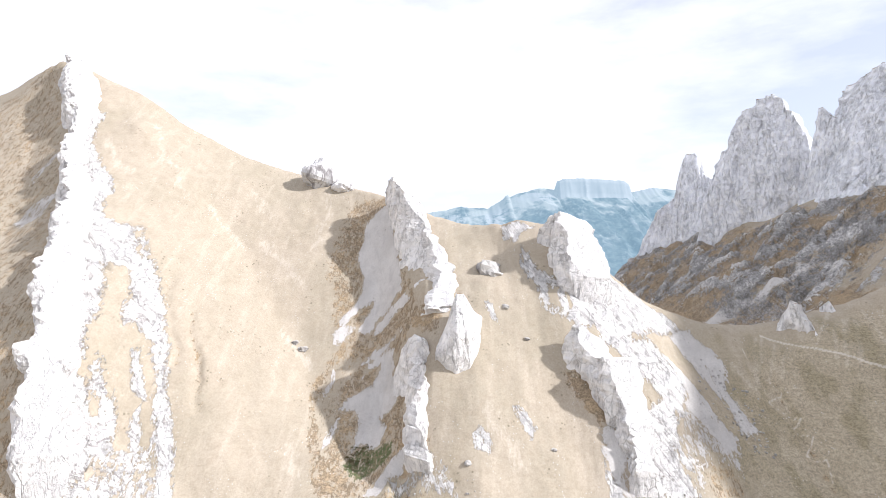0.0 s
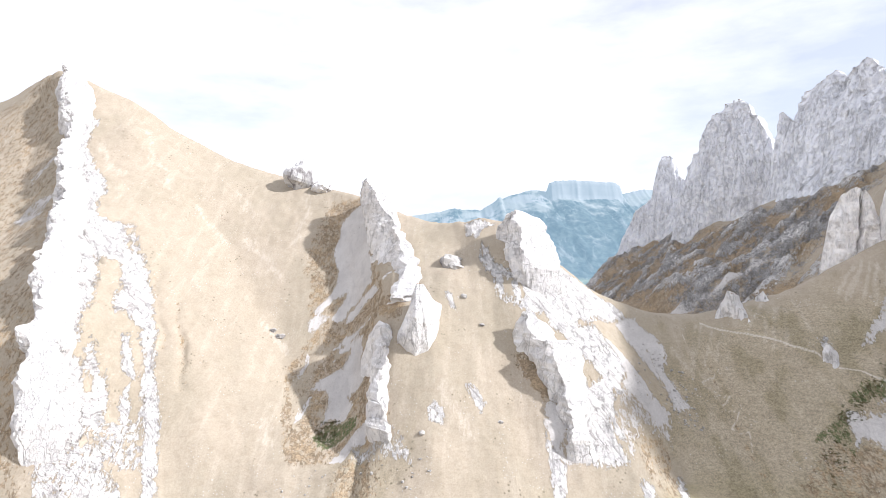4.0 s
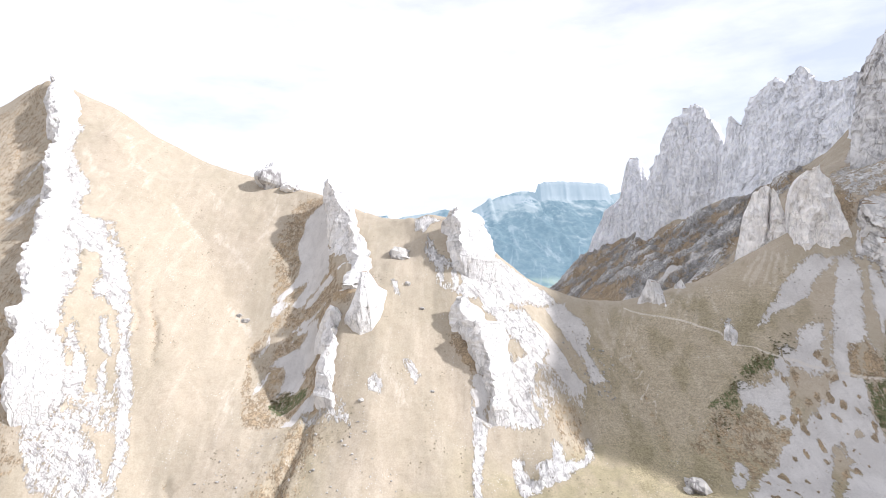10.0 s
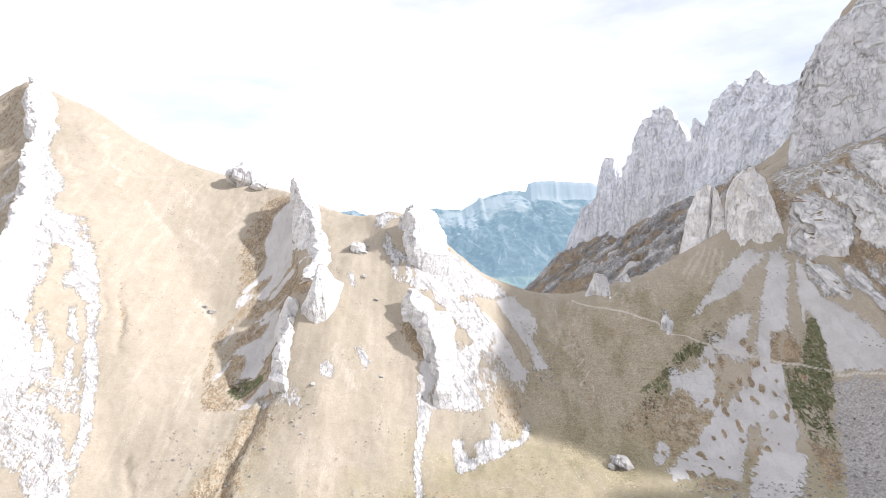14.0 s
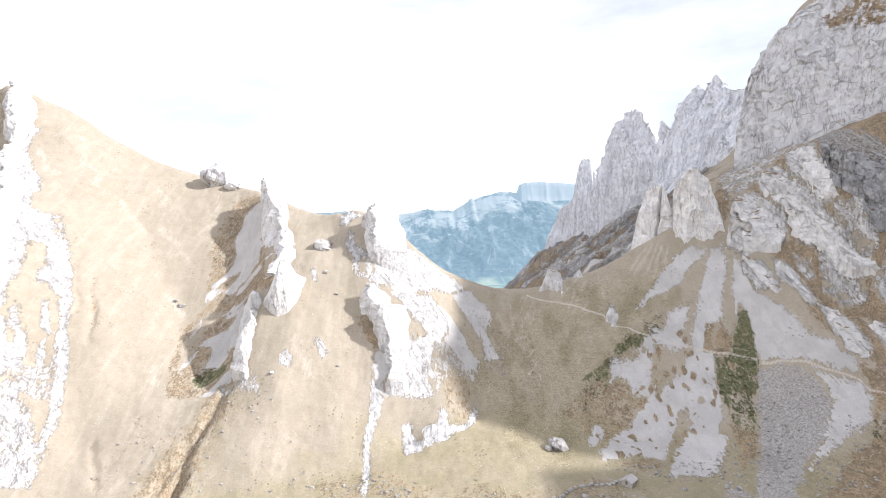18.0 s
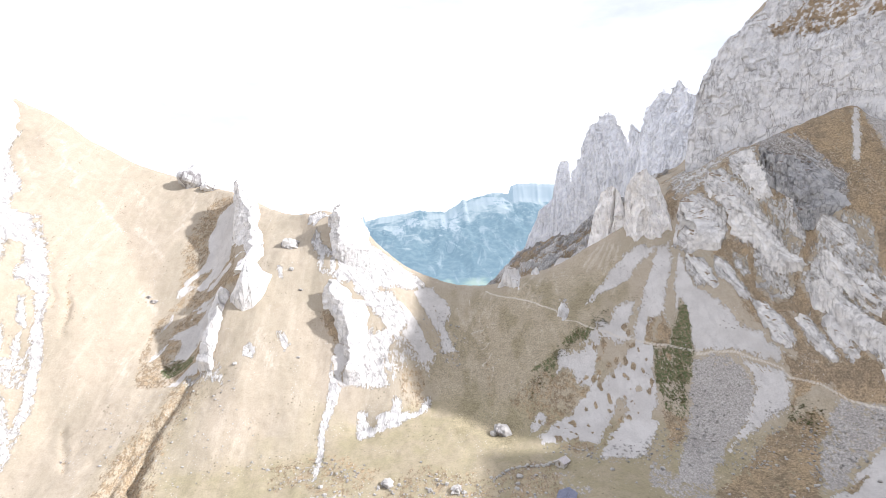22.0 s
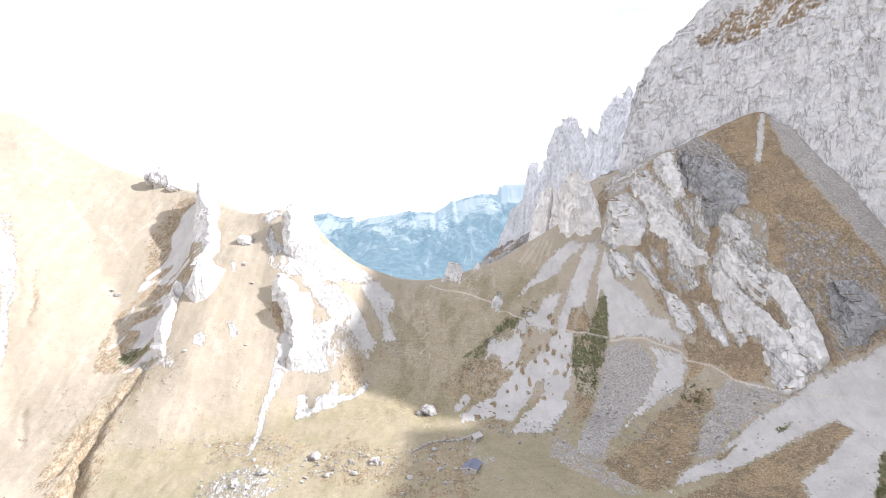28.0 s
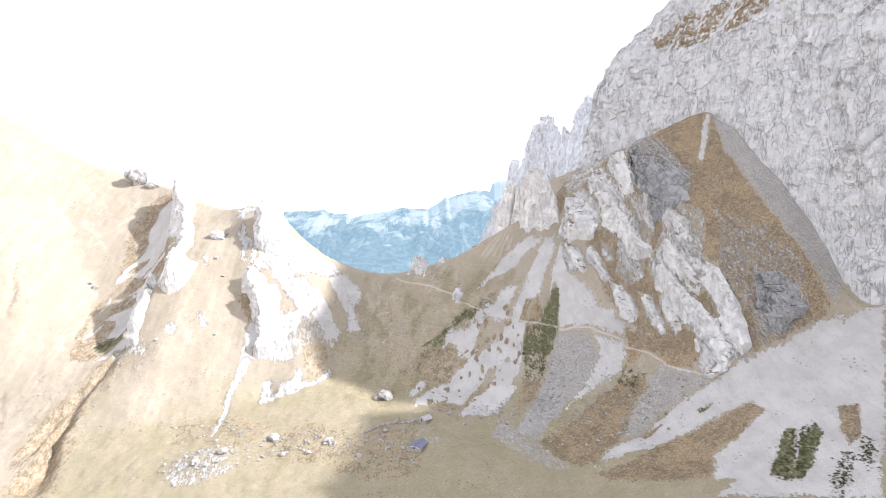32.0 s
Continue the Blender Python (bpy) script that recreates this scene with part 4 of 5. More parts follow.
def crag_material(name, tone, turf_tone=1.0, warm=0.0, bump=0.6, marks=1.0, size=1.0):
    n = Nodes(name)
    ledge, _, _ = n.attr("cover_a")
    lime, lh = limestone(n, tone, warm, marks, size)
    turf = n.mix(n.noise(0.4, 5), (0.25 * turf_tone, 0.185 * turf_tone, 0.12), (0.37 * turf_tone, 0.285 * turf_tone, 0.19))
    f = n.span(n.math("ADD", ledge, n.math("MULTIPLY", n.math("SUBTRACT", n.noise(0.2, 6, 0.65), 0.5), 1.3)), 0.5, 0.66)
    return n.done(n.mix(f, lime, turf), lh, bump, 1.0)


MAT_GROUND = ground_material()
MAT_CRAG = crag_material("weathered_limestone", 1.34, 1.0, -0.7, 0.9, 0.36, 0.6)
MAT_WALL = crag_material("cliff_limestone", 1.06, 1.0, -0.15, 0.7, 0.6, 0.42)
MAT_SLAB = crag_material("banded_limestone", 1.22, 1.0, 0.2, 0.8, 0.24, 0.8)
MAT_DARK_CRAG = crag_material("dark_crag", 0.7, 0.8, -0.2, 1.0, 0.5)
MAT_BLUFF = crag_material("warm_limestone", 1.36, 1.0, 0.2, 0.6, 0.35, 0.7)
MAT_FIN = crag_material("bright_limestone", 1.2, 1.0, 0.1, 0.7, 0.42, 0.8)
ground.data.materials.append(MAT_GROUND)


# ---- crags, fins and spires ----
def along(pts, n):
    p = np.array(pts, float)
    s = np.r_[0, np.cumsum(np.linalg.norm(np.diff(p, axis=0) * (1, 1, 0.3), axis=1))]
    q = np.linspace(0, s[-1], n)
    return np.stack([np.interp(q, s, p[:, k]) for k in range(3)], -1)


def loft(name, front, top, back, label, category, mat, seed, rough=1.0, jag=3.0, cell=2.0, bulge=0.03, group="", turf=0.0, spots=(), sink=7, pieces=0, piece="blade", flute=1.0, block=1.0, ply=0.0, taper=2.0):
    """A rock body between a front foot, a crest and a back foot, broken by cracks and beds."""
    length = max(np.linalg.norm(np.diff(np.array(l, float), axis=0), axis=1).sum() for l in (front, top))
    nu = max(8, int(length / cell) + 1)
    f, t, b = along(front, nu), along(top, nu), along(back, nu)
    ux = np.linspace(0, length, nu)
    notch = fbm(ux / 30, ux * 0 + seed, ux * 0, 4, seed + 40, 0.5, True)
    t[:, 2] += jag * (notch - 0.3)
    f[:, 2] -= sink
    b[:, 2] -= sink
    end = np.clip(np.minimum(np.arange(nu), np.arange(nu)[::-1]) / taper, 0, 1)[:, None]
    mid = (f + b) / 2
    t = mid * (1 - end) + t * end
    rise = np.linalg.norm(t - f, axis=1).max()
    nv, nb = max(6, int(rise / cell)), max(4, int(rise / cell / 2))
    va, vb = np.linspace(0, 1, nv)[:, None, None], np.linspace(0, 1, nb)[1:, None, None]
    out = f - b
    out[:, 2] = 0
    out /= np.linalg.norm(out, axis=1)[:, None] + 1e-6
    face = f * (1 - va) + t * va + out * (np.sin(va * np.pi) * bulge * rise)
    rear = t * (1 - vb) + b * vb - out * (np.sin(vb * np.pi) * bulge * rise)
    p = np.concatenate([face, rear], 0)
    sign = np.concatenate([np.ones((nv, nu)), -np.ones((nb - 1, nu))], 0)[..., None]
    x, y, z = p[..., 0], p[..., 1], p[..., 2]
    d = 5.0 * fbm(x / 30, y / 30, z / 90, 3, seed) + 1.1 * fbm(x / 9, y / 9, z / 22, 4, seed + 3, 0.5, True)
    d = d + 3.0 * flute * fbm(x / 14, y / 14, z / 120, 3, seed + 7, 0.5, True) + 0.5 * fbm(x / 40, y / 40, z / 5, 3, seed + 9, 0.5, True)
    size = min(1.0, max(0.3, rise / 70))
    course = (z + 0.15 * ux[None, :]) / (5.0 * size * block) + 1.2 * fbm(x / 28, y / 28, z / 28, 3, seed + 61)
    k = np.floor(course)
    joint = ux[None, :] / (6.5 * size * block) + 5.0 * lattice(k, 0 * k, 0 * k, seed) + 0.9 * fbm(x / 20, y / 20, z / 20, 2, seed + 62)
    d = d + 1.7 * size * block * (lattice(k, np.floor(joint), 0 * k, seed + 5) - 0.5)
    groove = vnoise(ux[None, :] / (24 * size) + 0.35 * fbm(x / 40, y / 40, z / 30, 3, seed + 63), z / 130, 0 * z, seed + 64)
    d = d - 5.5 * size * flute * np.exp(-(groove / 0.05) ** 2)
    if ply:
        sheet = np.concatenate([va[:, :, 0], 1 + vb[:, :, 0]], 0) * 4.5 + 0.7 * fbm(x / 22, y / 22, z / 22, 3, seed + 65)
        d = d + ply * (lattice(np.floor(sheet), np.floor(ux[None, :] / 17 + 3 * lattice(np.floor(sheet), 0 * z, 0 * z, seed)), 0 * z, seed + 66) - 0.5)
    d *= rough * min(1.0, rise / 45)
    edge = np.sin(np.clip(np.concatenate([va[:, 0, 0], 1 - vb[:, 0, 0] * 0.98]), 0, 1) * np.pi * 0.5)[:, None]
    d = d * (0.35 + 0.65 * edge)
    p = p + out[None] * sign * d[..., None]
    p[..., 2] += 0.25 * d
    p[..., 0] += 0.3 * rough * fbm(x / 5, y / 5, z / 5, 2, seed + 50)
    me = grid_mesh(name, p, p.shape[:2])
    me.polygons.foreach_set("use_smooth", np.zeros(len(me.polygons), bool))
    gu, gv = np.gradient(p, axis=1), np.gradient(p, axis=0)
    nrm = np.cross(gu, gv)
    up = np.abs(nrm[..., 2]) / (np.linalg.norm(nrm, axis=-1) + 1e-6)
    ledge = np.clip((up - 0.55) * 2.2 + turf, 0, 1)
    for cx, cy, cz, r in spots:
        ledge = np.maximum(ledge, np.clip(1.1 - np.sqrt((p[..., 0] - cx) ** 2 + (p[..., 1] - cy) ** 2 + 2 * (p[..., 2] - cz) ** 2) / (1.5 * r), 0, 0.62))
    attribute(me, "cover_a", ledge, ledge * 0, ledge * 0)
    me.materials.append(mat)
    if not pieces:
        return tagged(new(name, me), label, category, group)
    ob = new(name)
    cuts = np.linspace(0, nu - 1, pieces + 1).astype(int)
    bpy.data.meshes.remove(me)
    for a, b in zip(cuts, cuts[1:]):
        q = p[:, a:b + 1]
        me = grid_mesh(piece, q, q.shape[:2])
        me.polygons.foreach_set("use_smooth", np.zeros(len(me.polygons), bool))
        attribute(me, "cover_a", ledge[:, a:b + 1], 0 * ledge[:, a:b + 1], 0 * ledge[:, a:b + 1])
        me.materials.append(mat)
        new(piece, me).parent = ob
    return tagged(ob, label, category, group)


def crag(name, foot, top, back, label, category, seed, **kw):
    """A cliff with a foot, a crest and a back that falls away by the given vector."""
    return loft(name, foot, top, [(x + back[0], y + back[1], z - back[2]) for x, y, z in top], label, category, kw.pop("mat", MAT_CRAG), seed, **kw)


def fin(name, spine, left, right, drop, label, seed, **kw):
    """An upright blade of rock along a spine; left and right are its half widths, drop its height."""
    s = np.array(spine, float)
    g = np.gradient(s, axis=0)[:, :2]
    g /= np.linalg.norm(g, axis=1)[:, None]
    side = np.stack([g[:, 1], -g[:, 0]], -1)
    f, b = s.copy(), s.copy()
    f[:, :2] += side * left
    b[:, :2] -= side * right
    f[:, 2] -= drop
    b[:, 2] -= drop
    return loft(name, f, s, b, label, "rock fin", MAT_FIN, seed, **kw)


# the crest's near end is out of view, notched to shape the meadow's shadow
crag("rock_wall", [(425, 385, 48), (450, 364, 60), (480, 348, 86), (505, 322, 97), (523, 292, 100), (531, 250, 72), (541, 207, 18), (549, 170, -40), (553, 148, -76), (585, 100, -74), (625, 15, -86), (680, -100, -90)],
     [(452, 410, 148), (462, 400, 172), (486, 391, 205), (515, 385, 238), (540, 372, 262), (568, 330, 274), (594, 262, 264), (610, 200, 248), (612, 172, 242), (612, 150, 180), (612, 139, 142), (612, 126, 112), (612, 112, 90), (612, 104, 136), (612, 88, 132), (612, 46, 121), (622, 20, 134), (690, -60, 140)],
     (60, 20, 160), "towering pale grey limestone cliff with brown grassy ledges", "cliff", 11, rough=0.95, jag=1.5, spots=[(512, 360, 198, 17), (528, 345, 206, 22), (526, 337, 188, 17), (538, 318, 190, 20), (548, 313, 206, 22), (552, 285, 184, 17), (560, 275, 198, 22)], cell=2.0, turf=0.08, pieces=6, piece="cliff_face", mat=MAT_WALL, flute=0.45, block=2.2)
crag("rock_peak", [(500, 712, 74), (474, 694, 54), (446, 652, 36), (450, 600, 40), (462, 545, 60), (474, 490, 84), (468, 440, 92), (455, 412, 96)],
     [(514, 699, 107), (514, 692, 138), (514, 682, 175), (513, 678, 198), (513, 654, 200), (512, 630, 207), (511, 614, 213), (511, 603, 202), (510, 586, 212), (510, 566, 212), (509, 549, 198), (509, 540, 187), (508, 521, 179), (507, 495, 171), (500, 470, 172), (485, 425, 160)],
     (60, 10, 120), "jagged grey limestone peak behind the pass", "rock peak", 23, sink=55, rough=0.95, jag=1.5, cell=2.0, pieces=5, piece="rock_face")
crag("rock_peak", [(424, 898, -10), (426, 872, 0), (440, 848, 14), (462, 818, 32), (478, 790, 38), (496, 768, 50), (516, 748, 70)],
     [(444, 873, 97), (447, 868, 135), (451, 860, 151), (456, 849, 158), (459, 843, 186), (464, 834, 205), (475, 814, 210), (479, 807, 221), (489, 787, 225), (496, 774, 214), (498, 770, 198), (503, 761, 193), (508, 751, 169), (513, 743, 151), (515, 739, 118)],
     (50, 25, 130), "massive grey limestone tower with a rounded summit", "rock peak", 37, sink=55, rough=0.9, jag=0.8, cell=2.0, pieces=4, piece="rock_face")
crag("rock_peak", [(468, 712, 52), (472, 700, 52), (476, 686, 52), (482, 668, 56)],
     [(488, 698, 117), (488, 695, 141), (489, 692, 180), (490, 685, 180), (492, 671, 166), (495, 657, 157), (495, 655, 141), (494, 650, 108)],
     (30, 10, 90), "slim grey limestone needle between two towers", "rock peak", 41, sink=55, rough=0.55, jag=0.5, cell=2.0, pieces=2, piece="rock_face")
crag("rock_peak", [(345, 1062, -60), (370, 1032, -30), (395, 1012, -14), (415, 1003, -10), (432, 985, 0), (440, 965, 5), (446, 940, 8), (440, 918, 0), (428, 898, -6), (422, 884, -10)],
     [(372, 1056, -92), (376, 1052, -72), (382, 1046, -51), (388, 1041, -18), (394, 1036, 17), (403, 1028, 44), (413, 1019, 64), (429, 1005, 81), (438, 997, 103), (442, 994, 129), (448, 989, 151), (453, 985, 168), (462, 976, 171), (471, 968, 157), (476, 962, 130), (486, 940, 112), (480, 905, 118), (462, 884, 126)],
     (50, 40, 110), "grey limestone spur descending in steps to a far valley", "rock peak", 53, sink=95, rough=0.7, jag=1.0, cell=2.4, pieces=4, piece="rock_face")
crag("rock_bluff", [(350, 356, -14), (358, 345, -16), (372, 338, -18), (390, 338, -14), (402, 346, -6)],
     [(354, 361, 30), (361, 356, 46), (372, 353, 53), (381, 350, 48), (390, 350, 28), (401, 353, 2)],
     (6, 18, 34), "pale blocky limestone bluff at the head of the scree", "rock outcrop", 61, rough=1.3, jag=3, cell=1.2, sink=22, mat=MAT_BLUFF, pieces=2, piece="buttress")
crag("rock_bluff", [(327, 394, -14), (333, 383, -14), (346, 371, -16), (357, 364, -14)],
     [(337, 394, 18), (344, 387, 39), (350, 382, 45), (355, 376, 36), (359, 370, 18)],
     (6, 16, 34), "smaller rounded limestone bluff beside the larger one", "rock outcrop", 67, rough=1.2, jag=2, cell=1.2, sink=22, mat=MAT_BLUFF, pieces=2, piece="buttress")

# tilted slabs of the triangular buttress
def tilted_slab(lower, upper, proud, seed, dark=False):
    """A bed of rock standing proud of the slope between its lower and its upper edge."""
    n = max(len(lower), len(upper))
    a, b = along(lower, n), along(upper, n)
    crest = a * 0.4 + b * 0.6 + np.array((-0.55, -0.65, 0.55)) * (0.5 * proud)
    if dark:
        text, mat = "rugged dark grey crag amid brown turf", MAT_DARK_CRAG
    else:
        text, mat = "long tilted pale limestone slab on the buttress", MAT_SLAB
    loft("rock_band", a, crest, b, text, "rock band", mat, seed, rough=1.7, jag=1.0, cell=0.9, sink=4, bulge=0.0, group="slabs of the buttress", flute=0.25, ply=7.0)


tilted_slab([(399, 344, 17), (394, 337, 2), (388, 329, -14), (392, 310, -25), (403, 306, -19)],
            [(409, 351, 34), (417, 340, 34), (420, 322, 24), (423, 306, 12), (419, 298, -7), (412, 297, -19)], 5, 501)
tilted_slab([(424, 344, 46), (420, 332, 31), (423, 303, 8), (422, 290, -13), (431, 282, -12), (432, 269, -29), (441, 254, -36)],
            [(431, 345, 55), (435, 329, 54), (436, 305, 36), (440, 287, 19), (440, 279, 8), (446, 256, -18), (448, 244, -32)], 6, 508)
tilted_slab([(445, 342, 69), (437, 324, 52), (438, 299, 34), (440, 287, 23)],
            [(448, 305, 65), (449, 294, 53), (448, 284, 40), (446, 278, 25)], 5, 515)
tilted_slab([(389, 310, -26), (386, 300, -37), (388, 285, -51), (396, 277, -52)],
            [(394, 310, -23), (402, 297, -29), (403, 285, -38), (403, 277, -48)], 4, 522)
tilted_slab([(406, 295, -28), (402, 285, -39), (407, 272, -50), (413, 259, -60)],
            [(412, 289, -28), (415, 274, -41), (418, 269, -47), (419, 262, -56)], 4, 529)
tilted_slab([(415, 258, -60), (415, 246, -71), (415, 230, -86), (422, 220, -91)],
            [(425, 254, -59), (428, 241, -69), (429, 231, -77), (428, 222, -85)], 4.5, 536)
tilted_slab([(434, 240, -68), (432, 220, -83), (435, 210, -90), (436, 203, -97)],
            [(442, 231, -68), (443, 222, -75), (443, 213, -82), (442, 199, -94)], 4, 543)
tilted_slab([(445, 225, -68), (444, 220, -76), (445, 207, -86), (444, 195, -95)],
            [(451, 216, -64), (452, 207, -76), (451, 199, -82), (450, 192, -89)], 4, 550)
tilted_slab([(452, 240, -26), (450, 233, -35), (454, 219, -45), (457, 204, -60), (461, 190, -66)],
            [(457, 229, -18), (460, 220, -26), (462, 209, -35), (466, 194, -49)], 4, 557)
tilted_slab([(446, 242, -43), (444, 238, -55), (449, 218, -68), (451, 197, -83), (453, 180, -93), (450, 169, -107), (443, 154, -118)],
            [(453, 225, -40), (456, 207, -58), (461, 184, -73), (468, 170, -84), (474, 160, -91), (473, 147, -101), (465, 144, -109), (450, 148, -117)], 7, 564)
tilted_slab([(465, 201, -39), (464, 197, -51), (466, 181, -68), (469, 167, -87), (469, 148, -101)],
            [(477, 190, -41), (481, 177, -58), (481, 165, -76), (477, 151, -94)], 4, 571)
tilted_slab([(446, 294, 48), (447, 283, 35), (455, 259, 21), (453, 254, 5), (456, 243, -3)],
            [(461, 324, 79), (467, 286, 76), (478, 273, 68), (482, 260, 52), (483, 245, 36), (475, 235, 14)], 6, 621, True)
tilted_slab([(497, 176, -52), (489, 164, -77), (490, 155, -87), (505, 150, -83)],
            [(510, 172, -44), (520, 162, -53), (520, 153, -68)], 6, 628, True)

loft("rock_rib", [(-325, 461, 148), (-301, 430, 114), (-286, 417, 101), (-275, 397, 81), (-268, 379, 63), (-249, 345, 37), (-223, 308, 11), (-215, 297, 0), (-210, 291, -5), (-207, 283, -14), (-200, 272, -28), (-193, 259, -46), (-188, 247, -70), (-181, 235, -106)],
     [(-322, 472, 165), (-305, 450, 142), (-293, 437, 124), (-287, 425, 109), (-281, 412, 89), (-276, 399, 80), (-263, 384, 61), (-249, 369, 48), (-241, 354, 35), (-235, 339, 24), (-226, 324, 13), (-219, 309, 6), (-212, 296, -4), (-203, 282, -18), (-197, 270, -36), (-191, 259, -49), (-186, 250, -61), (-182, 243, -79), (-176, 236, -98)],
     [(-306, 480, 154), (-288, 452, 128), (-282, 430, 107), (-278, 417, 97), (-266, 397, 76), (-258, 380, 63), (-245, 365, 47), (-233, 351, 34), (-225, 337, 22), (-218, 323, 10), (-212, 309, 0), (-202, 290, -14), (-195, 279, -29), (-189, 266, -47), (-182, 251, -71), (-173, 238, -108)],
     "long sunlit limestone rib falling from the summit", "rock fin", MAT_FIN, 71, turf=-0.7, rough=1.5, jag=1.6, cell=1.2, sink=22, pieces=7, piece="slab")
loft("rock_fin", [(-44, 440, 40), (-37, 416, 16), (-33, 400, 1), (-26, 380, -14), (-19, 360, -29), (-13, 341, -42)],
     [(-43, 430, 50), (-39, 422, 53), (-35, 414, 50), (-29, 402, 44), (-19, 391, 29), (-12, 380, 15), (-5, 369, 1), (1, 358, -12), (3, 346, -24), (-1, 335, -35), (-6, 325, -39)],
     [(-32, 442, 40), (-19, 424, 27), (-9, 404, 13), (-1, 384, -2), (5, 366, -15), (7, 350, -26), (2, 334, -39)],
     "upright grey limestone blade casting a long shadow", "rock fin", MAT_FIN, 83, taper=5, turf=-0.7, rough=1.1, jag=1.6, cell=0.8, pieces=3, bulge=0.05)
loft("rock_fin", [(-17, 336, -52), (-24, 334, -64), (-27, 328, -75), (-27, 314, -88), (-21, 302, -92), (-19, 284, -107), (-17, 278, -118)],
     [(-13, 318, -46), (-14, 306, -60), (-14, 296, -69), (-14, 289, -80), (-16, 283, -91), (-13, 275, -104), (-12, 266, -112)],
     [(-8, 321, -54), (-2, 304, -67), (-1, 295, -79), (-4, 290, -88), (-8, 285, -97), (-4, 276, -107), (-5, 269, -114)],
     "lower limestone blade above dry turf, white in the sun", "rock fin", MAT_FIN, 89, taper=9, turf=-0.7, rough=1.3, jag=2.5, cell=0.9, pieces=3, bulge=0.0)
loft("rock_tooth", [(-1, 311, -61), (4, 305, -67), (9, 303, -69), (17, 305, -67), (22, 313, -59), (26, 325, -47)],
     [(1, 316, -54), (6, 312, -38), (9, 311, -28), (13, 312, -28), (19, 316, -38), (25, 326, -45)],
     [(6, 326, -58), (12, 328, -56), (17, 328, -54), (20, 328, -52), (24, 328, -50), (28, 330, -48)],
     "smooth white triangular limestone slab standing in turf", "rock outcrop", MAT_FIN, 97, rough=0.5, jag=0.2, cell=0.8, bulge=0.16, flute=0.3)
loft("rock_fin", [(72, 383, 14), (69, 371, 3), (71, 364, -4), (77, 355, -12), (81, 345, -23), (90, 341, -34)],
     [(74, 374, 15), (77, 366, 20), (82, 362, 25), (87, 358, 19), (91, 352, 8), (94, 345, -6), (100, 341, -20), (107, 337, -32)],
     [(84, 388, 16), (94, 380, 8), (101, 369, -6), (106, 360, -16), (114, 355, -30), (122, 350, -40)],
     "broken white limestone crest on a grassy knoll", "rock fin", MAT_FIN, 101, taper=14, turf=-0.7, sink=16, rough=1.4, jag=2.5, cell=0.9, pieces=3, bulge=0.03)
loft("rock_fin", [(74, 322, -55), (70, 318, -62), (73, 313, -69), (85, 309, -74), (91, 301, -84), (94, 294, -94), (101, 292, -98), (100, 285, -107), (98, 278, -116), (102, 270, -126)],
     [(77, 319, -48), (86, 311, -54), (92, 306, -59), (98, 301, -64), (102, 294, -73), (104, 288, -87), (105, 282, -100), (105, 274, -112), (105, 265, -122)],
     [(89, 326, -53), (98, 321, -62), (106, 317, -69), (113, 313, -76), (116, 306, -86), (115, 298, -96), (114, 287, -108), (114, 279, -117), (118, 271, -128)],
     "jagged limestone fin with a shaded foot", "rock fin", MAT_FIN, 107, taper=9, turf=-0.7, sink=14, rough=1.6, jag=4, cell=0.9, pieces=4, bulge=0.0)
fin("rock_spire", [(238, 377, -52), (244, 372, -43), (248, 369, -40), (252, 364, -48), (257, 358, -64)], 5.5, 5.5, 22, "small pointed rock spire on the pass", 113, rough=1.6, jag=4, cell=1.0, group="spires on the pass")
fin("rock_spire", [(266, 376, -46), (271, 372, -38), (278, 364, -54)], 6, 6, 18, "small pointed rock spire on the pass", 127, rough=1.4, jag=4, cell=1.0, group="spires on the pass")
fin("rock_spire", [(279, 327, -84), (283, 322, -72), (287, 317, -75), (291, 310, -90)], 5, 5, 18, "small pointed rock spire beside the path", 131, rough=1.5, jag=4, cell=1.0, group="spires on the pass")


